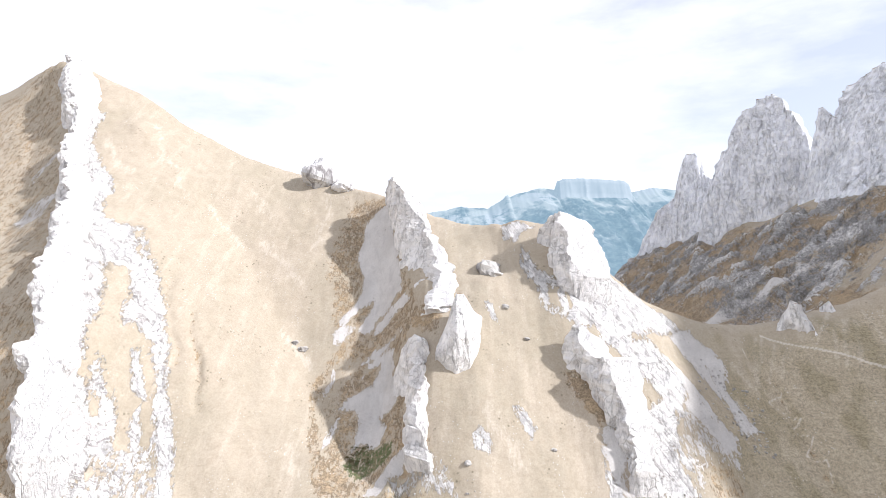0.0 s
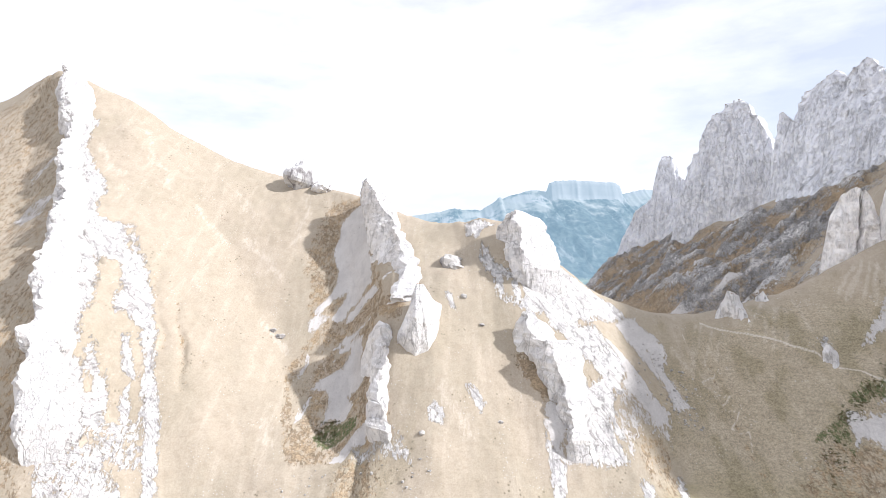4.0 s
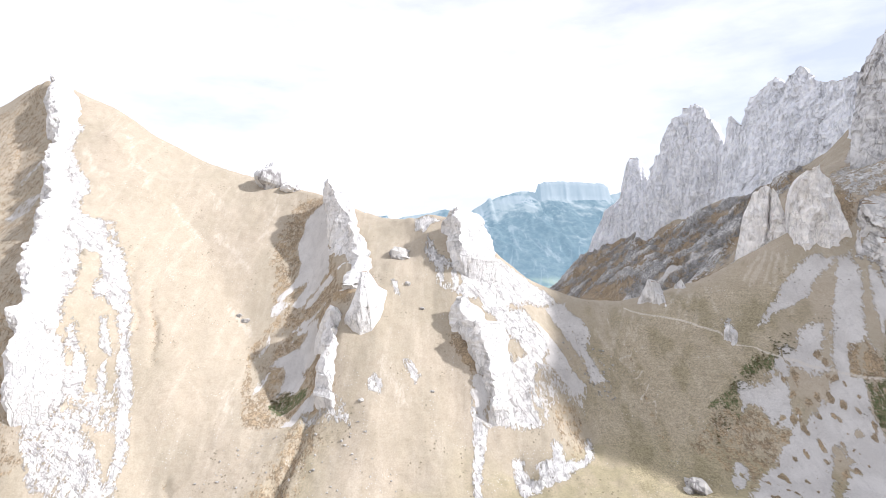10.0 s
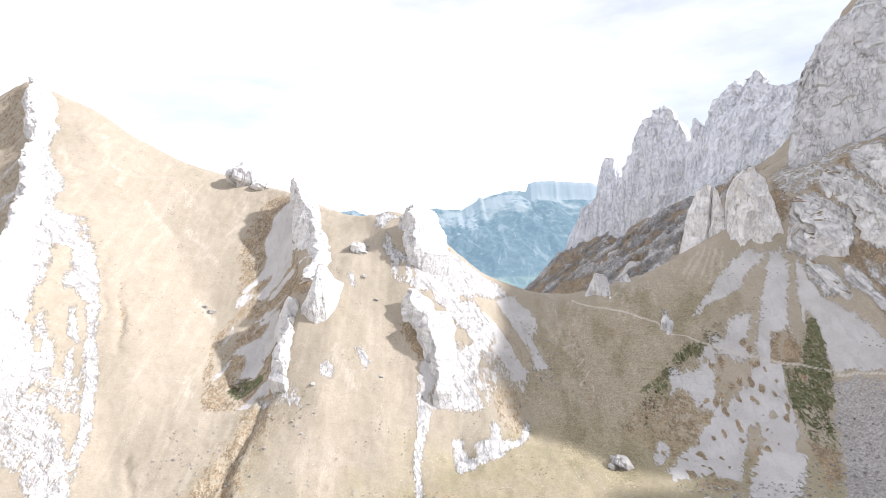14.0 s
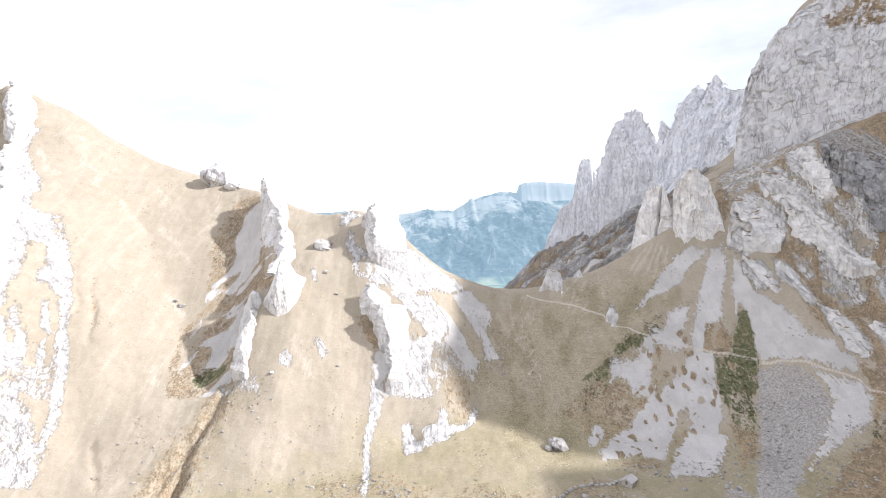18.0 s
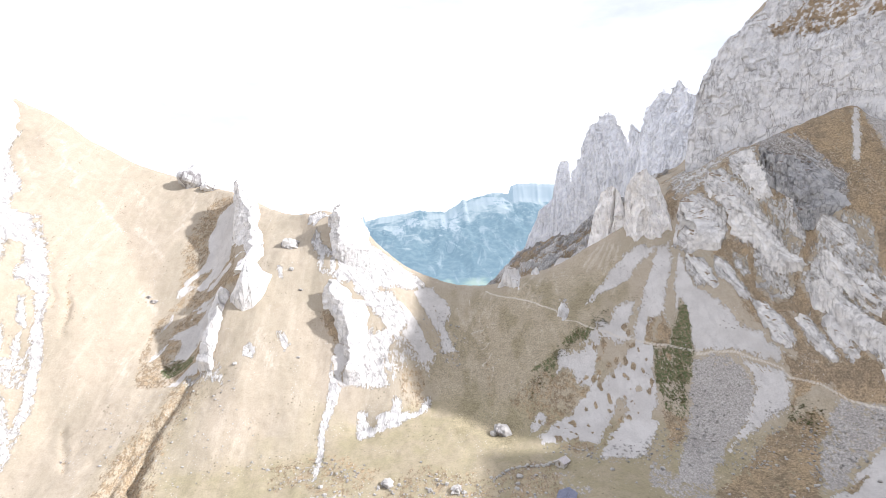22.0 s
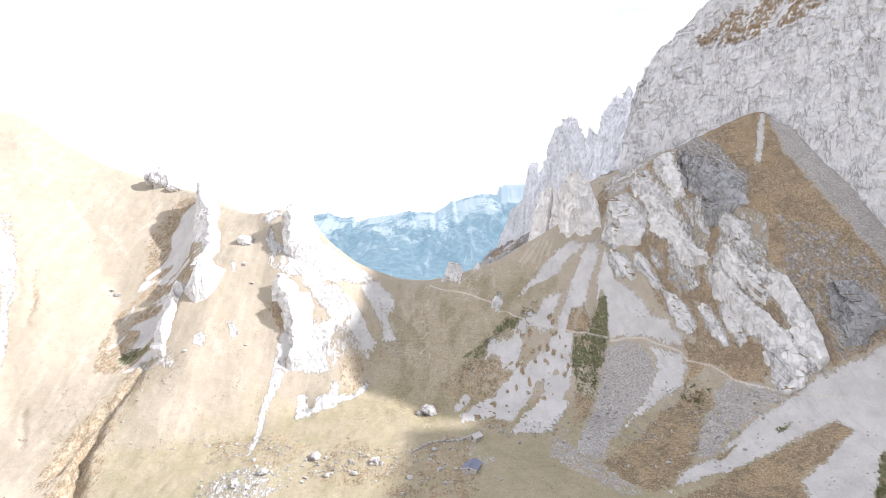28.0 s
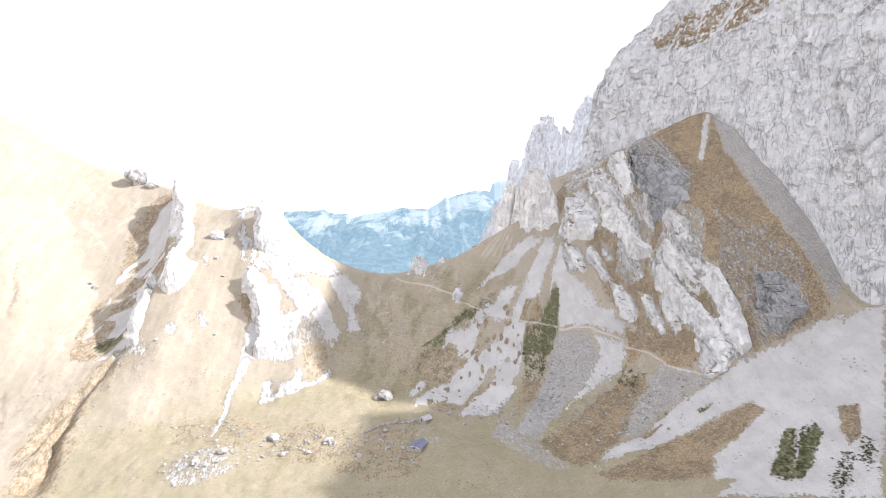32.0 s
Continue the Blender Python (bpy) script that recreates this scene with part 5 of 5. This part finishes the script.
# ---- the range beyond the valley ----
def far_range():
    xs = np.arange(-1700, 2200, 6.0)
    skyline = np.array([(-1700, 150), (-640, 206), (-445, 214), (-400, 222), (-318, 190), (-240, 196), (-228, 160), (-140, 188), (28, 212), (119, 238), (160, 226), (283, 226), (340, 262), (380, 290), (390, 306), (402, 307), (414, 296),
                        (470, 318), (600, 350), (640, 350), (684, 338), (700, 392), (740, 408), (860, 410), (1000, 402), (1090, 400), (1122, 380), (1150, 322), (1180, 334), (1290, 358), (1400, 345), (2200, 250)], float)
    top = np.interp(xs, skyline[:, 0], skyline[:, 1]) + 2.5 * fbm(xs / 40, xs * 0, xs * 0, 4, 7, 0.6, True)
    mesa = np.clip((xs - 680) / 18, 0, 1) * np.clip((1140 - xs) / 18, 0, 1)
    v = np.linspace(0, 1, 150)[:, None]
    plain = np.interp(v, (0, 0.10, 0.30, 0.42, 0.62, 0.84, 0.95, 1.0), (0.0, 0.01, 0.03, 0.15, 0.42, 0.74, 0.90, 1.0))
    steep = np.interp(v, (0, 0.10, 0.30, 0.42, 0.62, 0.84, 0.94, 0.965, 1.0), (0.0, 0.01, 0.03, 0.13, 0.36, 0.68, 0.80, 0.985, 1.0))
    shape = plain * (1 - mesa) + steep * mesa
    y = 1650 + 1600 * v + 0 * xs
    z = -178 + (top + 178) * shape
    x = xs + 0 * v
    bend = 0.5 * fbm(x / 300, y / 300, 0 * x, 3, 3)
    spur = fbm((x + 0.55 * z) / 190 + bend, y / 1300, 0 * x, 5, 13, 0.52, True)
    z = z + np.clip(v * 3 - 0.9, 0, 1) * np.clip((0.96 - v) * 6, 0.0, 1) * (26 * spur - 12)
    p = np.stack([x, y - 4 * mesa * (v > 0.93) * fbm(x / 90, 0 * x, z / 60, 4, 19, 0.5, True), z], -1)
    # pale cliffs: the rim of the mesa and tilted slabs below the crest
    cliff = mesa * np.clip((v - 0.925) * 60, 0, 1)
    for cx, cz, rx, rz in ((90, 152, 80, 55), (300, 150, 120, 110), (560, 290, 170, 50), (-20, 90, 50, 40), (1240, 330, 110, 40)):
        dx = (x - cx) - 0.5 * (z - cz)
        cliff = np.maximum(cliff, 0.75 * np.clip(1.35 - np.hypot(dx / rx, (z - cz) / rz), 0, 1))
    down = p[-1:].copy()
    down[..., 1] += 500
    down[..., 2] -= 500
    p = np.concatenate([p, down], 0)
    me = grid_mesh("backdrop", p, p.shape[:2])
    up = np.concatenate([shape, np.ones((1, len(xs)))], 0)
    cliff = np.concatenate([cliff, cliff[-1:]], 0)
    attribute(me, "cover_a", up, cliff, up * 0)
    n = Nodes("hazy_mountains")
    level, bare, _ = n.attr("cover_a")
    wood = n.mix(n.span(n.noise(0.026, 8, 0.72), 0.42, 0.6), (0.010, 0.020, 0.024), (0.055, 0.068, 0.066))
    wood = n.mix(n.span(n.noise(0.05, 5, 0.7), 0.5, 0.65, 0, 0.5), wood, (0.012, 0.022, 0.026))
    field = n.mix(n.span(n.noise(0.006, 5), 0.42, 0.55), (0.15, 0.17, 0.10), (0.04, 0.06, 0.045))
    slant = n.mapped((0.017, 0.0006, 0.0095), (0, -0.75, 0))
    streak = n.noise(1.0, 9, 0.72, slant, 0.9)
    c = n.mix(n.span(n.math("ADD", level, n.math("MULTIPLY", n.math("SUBTRACT", streak, 0.5), 0.10)), 0.05, 0.10), field, wood)
    alp = n.span(n.math("ADD", n.math("MULTIPLY", level, 0.55), n.math("MULTIPLY", n.math("SUBTRACT", n.noise(0.006, 7, 0.6), 0.5), 1.6)), 0.36, 0.60, 0, 0.8)
    c = n.mix(alp, c, (0.22, 0.22, 0.205))
    c = n.mix(n.span(streak, 0.53, 0.62, 0, 0.38), c, (0.24, 0.24, 0.24))
    scar = n.math("ADD", n.math("MULTIPLY", streak, 0.5), n.math("MULTIPLY", n.noise(0.022, 7, 0.7), 0.5))
    slab = n.span(n.math("ADD", bare, n.math("MULTIPLY", n.math("SUBTRACT", scar, 0.5), 3.0)), 0.5, 0.75)
    c = n.mix(slab, c, (0.19, 0.19, 0.19))
    fleck = n.math("MULTIPLY", n.span(n.noise(0.035, 7, 0.75), 0.58, 0.66), n.span(n.noise(0.007, 4), 0.48, 0.58))
    c = n.mix(n.math("MULTIPLY", fleck, 0.6), c, (0.27, 0.27, 0.26))
    # aerial haze painted as an even blue glow of the slopes
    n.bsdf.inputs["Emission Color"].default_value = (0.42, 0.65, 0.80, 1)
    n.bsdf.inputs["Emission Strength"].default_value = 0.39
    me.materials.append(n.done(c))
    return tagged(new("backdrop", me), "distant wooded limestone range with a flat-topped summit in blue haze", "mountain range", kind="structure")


far_range()


# ---- helpers for small things ----
def part(name, bm, material, parent, label=""):
    me = bpy.data.meshes.new(name)
    bm.to_mesh(me)
    bm.free()
    me.materials.append(material)
    ob = new(name, me)
    ob.parent = parent
    return tagged(ob, label) if label else ob


def box(bm, lo, hi, m=None):
    vs = [bm.verts.new((x, y, z)) for z in (lo[2], hi[2]) for x, y in ((lo[0], lo[1]), (hi[0], lo[1]), (hi[0], hi[1]), (lo[0], hi[1]))]
    for q in ((3, 2, 1, 0), (4, 5, 6, 7), (0, 1, 5, 4), (1, 2, 6, 5), (2, 3, 7, 6), (3, 0, 4, 7)):
        bm.faces.new([vs[i] for i in q])
    if m is not None:
        bmesh.ops.transform(bm, matrix=m, verts=vs)
    return vs


def prism(bm, outline, y0, y1):
    """An outline in x and z drawn out along y."""
    a = [bm.verts.new((x, y0, z)) for x, z in outline]
    b = [bm.verts.new((x, y1, z)) for x, z in outline]
    bm.faces.new(a[::-1])
    bm.faces.new(b)
    n = len(a)
    for k in range(n):
        bm.faces.new((a[k], a[(k + 1) % n], b[(k + 1) % n], b[k]))


def sheet_metal():
    n = Nodes("slate_blue_roofing")
    seam = n.noise(1.0, 3, 0.5, n.mapped((2.2, 0.05, 0.05)))
    c = n.mix(n.span(n.noise(0.6, 5), 0.35, 0.7), (0.19, 0.205, 0.275), (0.25, 0.26, 0.33))
    n.bsdf.inputs["Roughness"].default_value = 0.55
    return n.done(n.mix(n.span(seam, 0.55, 0.65, 0, 0.4), c, (0.09, 0.095, 0.12)), seam, 0.4, 0.05)


def pale_shingle():
    n = Nodes("pale_weathered_shingle")
    c = n.mix(n.span(n.noise(1.2, 5), 0.35, 0.7), (0.62, 0.58, 0.58), (0.45, 0.42, 0.42))
    return n.done(c, n.noise(3.0, 3), 0.4, 0.04)


def rubble_wall():
    n = Nodes("rubble_masonry")
    c = n.mix(n.span(n.noise(0.8, 5), 0.35, 0.7), (0.52, 0.49, 0.45), (0.36, 0.34, 0.31))
    return n.done(n.mix(n.span(n.cells(2.6, "DISTANCE_TO_EDGE"), 0, 0.06, 0.6, 0), c, (0.2, 0.19, 0.17)), n.cells(2.6), 0.6, 0.08)


def plain(name, col, rough=0.8):
    n = Nodes(name)
    n.bsdf.inputs["Roughness"].default_value = rough
    return n.done(n.mix(n.span(n.noise(2.0, 5), 0.35, 0.7), col, tuple(v * 0.7 for v in col)), n.noise(6.0, 3), 0.3, 0.03)


MAT_ROOF, MAT_SHINGLE, MAT_MASONRY = sheet_metal(), pale_shingle(), rubble_wall()
MAT_TIMBER, MAT_TRIM = plain("grey_timber", (0.20, 0.15, 0.11)), plain("white_fascia", (0.72, 0.70, 0.66))


def hut(name, x, y, turn, width, length, eave, rise, roof_mat, label, windows, lift=0.1):
    """A small alpine building: masonry walls, two roof slopes, fascias, ridge, door and windows."""
    base = new(name)
    tagged(base, label, "alpine hut")
    w, l = width / 2, length / 2
    bm = bmesh.new()
    prism(bm, [(-w, -3), (w, -3), (w, eave), (0, eave + rise), (-w, eave)], -l, l)
    part("wall", bm, MAT_MASONRY, base)
    over = 0.6
    slope = rise / w
    for side in (-1, 1):
        bm = bmesh.new()
        edge_x = (w + over) * side
        edge_z = eave - over * slope
        prism(bm, [(0, eave + rise + 0.06), (edge_x, edge_z + 0.06), (edge_x, edge_z + 0.24), (0, eave + rise + 0.24)][::side], -l - over, l + over)
        roof = part("roof", bm, roof_mat, base)
        strips = int(length / 1.6)
        for k in range(strips + 1):
            yy = -l + k * length / strips
            bm = bmesh.new()
            prism(bm, [(0.12 * side, eave + rise + 0.22), (edge_x, edge_z + 0.24), (edge_x, edge_z + 0.30), (0.12 * side, eave + rise + 0.28)][::side], yy - 0.04, yy + 0.04)
            part("seam", bm, roof_mat, roof)
        for end in (-1, 1):
            bm = bmesh.new()
            y0, y1 = sorted((end * (l + over), end * (l + over + 0.12)))
            prism(bm, [(0, eave + rise - 0.12), (edge_x, edge_z - 0.12), (edge_x, edge_z + 0.26), (0, eave + rise + 0.26)][::side], y0, y1)
            part("fascia", bm, MAT_TRIM, base, "white painted fascia board")
    bm = bmesh.new()
    prism(bm, [(-0.3, eave + rise + 0.16), (0.3, eave + rise + 0.16), (0.0, eave + rise + 0.42)], -l - over, l + over)
    part("ridge_cap", bm, roof_mat, base)
    bm = bmesh.new()
    box(bm, (-0.6, -l - 0.08, 0.0), (0.6, -l + 0.05, 2.0))
    door = part("door", bm, MAT_TIMBER, base, "weathered plank door")
    bm = bmesh.new()
    box(bm, (0.35, -l - 0.14, 0.95), (0.45, -l - 0.08, 1.1))
    part("latch", bm, MAT_TRIM, door)
    for k in range(windows):
        for side in (-1, 1):
            yy = -l + (k + 1) * length / (windows + 1)
            bm = bmesh.new()
            x0, x1 = sorted((side * (w - 0.04), side * (w + 0.05)))
            box(bm, (x0, yy - 0.5, eave - 1.5), (x1, yy + 0.5, eave - 0.6))
            part("window", bm, MAT_TIMBER, base, "small dark window")
    base.matrix_world = pose(x, y, float(ground_z(x, y)) + lift, 0, 0, turn)
    return base


hut("alpine_barn", 248, 168, -22, 10.0, 26.0, 0.8, 1.0, MAT_ROOF, "long low barn with a slate-blue sheet roof on the meadow", 4, -0.7)
hut("alpine_hut", 251, 194, -42, 6.5, 8.0, 1.8, 1.9, MAT_SHINGLE, "small hut with a pale weathered roof below the scree", 2)


# ---- boulders, rubble, shrubs ----
def stone_mesh(name, seed, mat, rings=7, segs=10):
    rnd = random.Random(seed)
    v, a = np.linspace(0, np.pi, rings)[:, None], np.linspace(0, 2 * np.pi, segs + 1)[None, :]
    x, y, z = np.sin(v) * np.cos(a), np.sin(v) * np.sin(a), np.cos(v) + 0 * a
    r = 1 + (0.35 if rings < 20 else 0.22) * fbm(x * 1.3 + seed, y * 1.3, z * 1.3, 4, seed, 0.5, rings < 20)
    r[:, -1] = r[:, 0]
    flat = rnd.uniform(0.55, 0.9)
    p = np.stack([x * r, y * r * rnd.uniform(0.7, 1.0), z * r * flat], -1)
    me = grid_mesh(name, p, p.shape[:2])
    me.polygons.foreach_set("use_smooth", np.zeros(len(me.polygons), bool))
    zero = np.zeros(p.shape[:2])
    attribute(me, "cover_a", zero, zero, zero)
    me.materials.append(mat)
    return me


MAT_STONE = crag_material("lichened_boulder", 0.72, 1.0, 0.5)
STONES = [stone_mesh("boulder", 200 + k, MAT_STONE) for k in range(6)]


def boulder(x, y, size, label, group="", seed=0, rise=0.22):
    rnd = random.Random(int(x * 31 + y * 7 + seed))
    ob = new("boulder", STONES[rnd.randrange(6)])
    ob.matrix_world = pose(x, y, float(ground_z(x, y)) + size * rise, rnd.uniform(-15, 15), rnd.uniform(-15, 15), rnd.uniform(0, 360)) @ Matrix.Diagonal((size, size, size, 1))
    return tagged(ob, label, "boulder", group)


MAT_DARK_STONE = crag_material("dark_lichened_boulder", 0.85)
MAT_PALE_STONE = crag_material("pale_boulder", 1.1)
BIG_STONES = [stone_mesh("boulder", 240 + k, (MAT_DARK_STONE, MAT_PALE_STONE)[k], 20, 28) for k in range(2)]
for k, (x, y, r, lift, text) in enumerate(((-107, 474, 15.0, 5.0, "large grey boulder on the grassy skyline"), (-86, 470, 11.0, -1.5, "pale broken boulder on the grassy skyline"))):
    ob = new("boulder", BIG_STONES[k])
    ob.matrix_world = pose(x, y, float(ground_z(x, y)) + lift, 8, 12, 40 + 70 * k) @ Matrix.Diagonal((r * 1.05, r, r * (1.25 - 0.4 * k), 1))
    tagged(ob, text, "boulder")
boulder(218, 236, 6.6, "big rounded white boulder on the meadow", seed=2)
boulder(211, 233, 2.6, "rounded boulder beside the larger one", seed=5)
for x, y, r in ((32, 364, 7.5), (36, 358, 5.0), (14, 268, 1.6), (60, 280, 1.4), (41, 335, 2.2), (52, 322, 1.6), (-92, 356, 3.0), (-98, 358, 2.4)):
    boulder(x, y, r, "pale limestone outcrop bedded in dry turf", "outcrops in the turf", 0, -0.08)
rnd = random.Random(5)
for x, y, r in ((138, 190, 3.6), (181, 178, 3.4), (106, 173, 3.4), (92, 163, 2.8), (222, 186, 2.2), (168, 168, 2.0), (150, 170, 1.8), (205, 160, 1.8)):
    boulder(x, y, r, "weathered limestone block standing in the meadow", "blocks on the meadow")
for k in range(270):
    cx, cy, sx, sy = rnd.choice(((94, 168, 20, 11), (94, 168, 20, 11), (110, 174, 16, 10), (124, 178, 12, 10), (222, 168, 16, 13), (222, 168, 16, 13), (222, 168, 16, 13), (165, 178, 22, 10), (230, 150, 20, 8), (75, 208, 10, 6), (290, 165, 24, 14), (345, 150, 18, 10), (390, 140, 16, 10)))
    x, y = rnd.gauss(cx, sx), rnd.gauss(cy, sy)
    boulder(x, y, 0.35 + 1.1 * rnd.random() ** 3, "pale boulder strewn on the valley meadow", "boulders on the meadow", k, 0.0)
# a broken row of stones by the hut
for k in range(26):
    u = k / 25
    x, y = 205 + 42 * u + rnd.uniform(-1, 1), 186 + 14 * u + 4 * math.sin(u * 5) + rnd.uniform(-1, 1)
    boulder(x, y, rnd.uniform(0.6, 1.3), "stone of a tumbled dry wall", "tumbled dry wall", k)


def scatter(name, spots, sizes, mesh_source, mat, label, category):
    """Many small pieces joined into one mesh."""
    src = [np.array([v.co[:] for v in m.vertices]) for m in mesh_source]
    faces = [np.array([p.vertices[:] for p in m.polygons]) for m in mesh_source]
    vs, fs, off = [], [], 0
    gen = np.random.default_rng(4)
    for (x, y), r in zip(spots, sizes):
        k = gen.integers(len(src))
        a = gen.uniform(0, 6.28)
        rot = np.array([[math.cos(a), -math.sin(a), 0], [math.sin(a), math.cos(a), 0], [0, 0, 1]])
        vs.append(src[k] @ rot.T * r * gen.uniform(0.8, 1.2, 3) + (x, y, float(ground_z(x, y)) + 0.2 * r))
        fs.append(faces[k] + off)
        off += len(src[k])
    me = bpy.data.meshes.new(name)
    me.from_pydata(np.concatenate(vs).tolist(), [], np.concatenate(fs).tolist())
    me.materials.append(mat)
    return tagged(new(name, me), label, category, kind="stuff")


def in_patch(pts, n, gen):
    xs, ys = [p[0] for p in pts], [p[1] for p in pts]
    out = []
    while len(out) < n:
        x, y = gen.uniform(min(xs), max(xs), 400), gen.uniform(min(ys), max(ys), 400)
        _, inside = edge_distance(x, y, pts, True)
        out += [(a, b) for a, b in zip(x[inside], y[inside])]
    return out[:n]


gen = np.random.default_rng(9)
PEBBLES = [stone_mesh("pebble", 300 + k, MAT_STONE, 4, 6) for k in range(4)]
FOOT = [(235, 215), (270, 192), (312, 185), (345, 172), (372, 160), (398, 196), (372, 235), (335, 215), (300, 205)]
spots = in_patch(FOOT, 1000, gen) + in_patch([(140, 172), (190, 165), (205, 180), (165, 195), (140, 190)], 260, gen) + in_patch([(62, 164), (92, 152), (128, 162), (124, 182), (84, 186)], 300, gen) + in_patch([(60, 195), (110, 190), (125, 208), (90, 220)], 260, gen)
spots += in_patch([(380, 140), (412, 148), (452, 142), (436, 165), (400, 185)], 500, gen) + in_patch([(150, 305), (190, 300), (200, 330), (165, 350)], 200, gen)
spots += in_patch([(-100, 225), (0, 200), (60, 210), (20, 262), (-60, 270)], 350, gen)
scatter("rubble", spots, 0.22 + 0.75 * gen.random(len(spots)) ** 4, PEBBLES, MAT_STONE, "loose limestone blocks at the foot of the scree", "rubble")


def leaf_clump(seed):
    g = np.random.default_rng(seed)
    vs, fs = [], []
    for k in range(60):
        d = g.normal(size=3)
        d /= np.linalg.norm(d)
        d[2] = abs(d[2])
        c = d * g.uniform(0.5, 1.0) * (1, 1, 0.7)
        u = np.cross(d, g.normal(size=3))
        u /= np.linalg.norm(u) + 1e-6
        w = np.cross(d, u)
        s = g.uniform(0.10, 0.22)
        vs += [c - u * s, c + w * s * 0.7, c + u * s, c - w * s * 0.7 + d * 0.12]
        fs.append([4 * k, 4 * k + 1, 4 * k + 2, 4 * k + 3])
    me = bpy.data.meshes.new("clump")
    me.from_pydata([tuple(v) for v in vs], [], fs)
    return me


def needles_material():
    n = Nodes("dwarf_pine_needles")
    g = n.t.nodes.new("ShaderNodeNewGeometry")
    c = n.mix(g.outputs["Random Per Island"], (0.065, 0.085, 0.038), (0.16, 0.16, 0.08))
    return n.done(n.mix(n.span(n.noise(0.1, 4), 0.4, 0.65), c, (0.15, 0.125, 0.07)))


MAT_PINE = needles_material()
CLUMPS = [leaf_clump(400 + k) for k in range(5)]
green = [p for pts, n in (
    ([(371, 283), (371, 273), (368, 258), (369, 251), (354, 230), (338, 228), (334, 247), (342, 265), (354, 266), (361, 274)], 150),
    ([(264, 290), (301, 299), (288, 290), (269, 286)], 60), ([(306, 305), (320, 306), (313, 295), (301, 295)], 35),
    ([(462, 90), (477, 86), (467, 76), (447, 58), (438, 62), (438, 70), (451, 83)], 130),
    ([(456, 50), (472, 64), (475, 60), (457, 42), (453, 44)], 60), ([(486, 67), (490, 65), (476, 49), (473, 51)], 40),
    ([(396, 190), (410, 192), (416, 182), (405, 176)], 50), ([(-52, 300), (-40, 300), (-38, 290), (-54, 286)], 40),
    ([(240, 262), (262, 268), (268, 284), (250, 280)], 30), ([(455, 185), (520, 145), (515, 165), (470, 200)], 60)) for p in in_patch(pts, 3 * n, gen)]
green = [(x + gen.normal(0, 1.3), y + gen.normal(0, 1.7)) for x, y in green]
scatter("dwarf_pines", green, 0.35 + 0.75 * gen.random(len(green)) ** 2, CLUMPS, MAT_PINE, "low dark green dwarf pine scrub on the scree slopes", "shrubs")
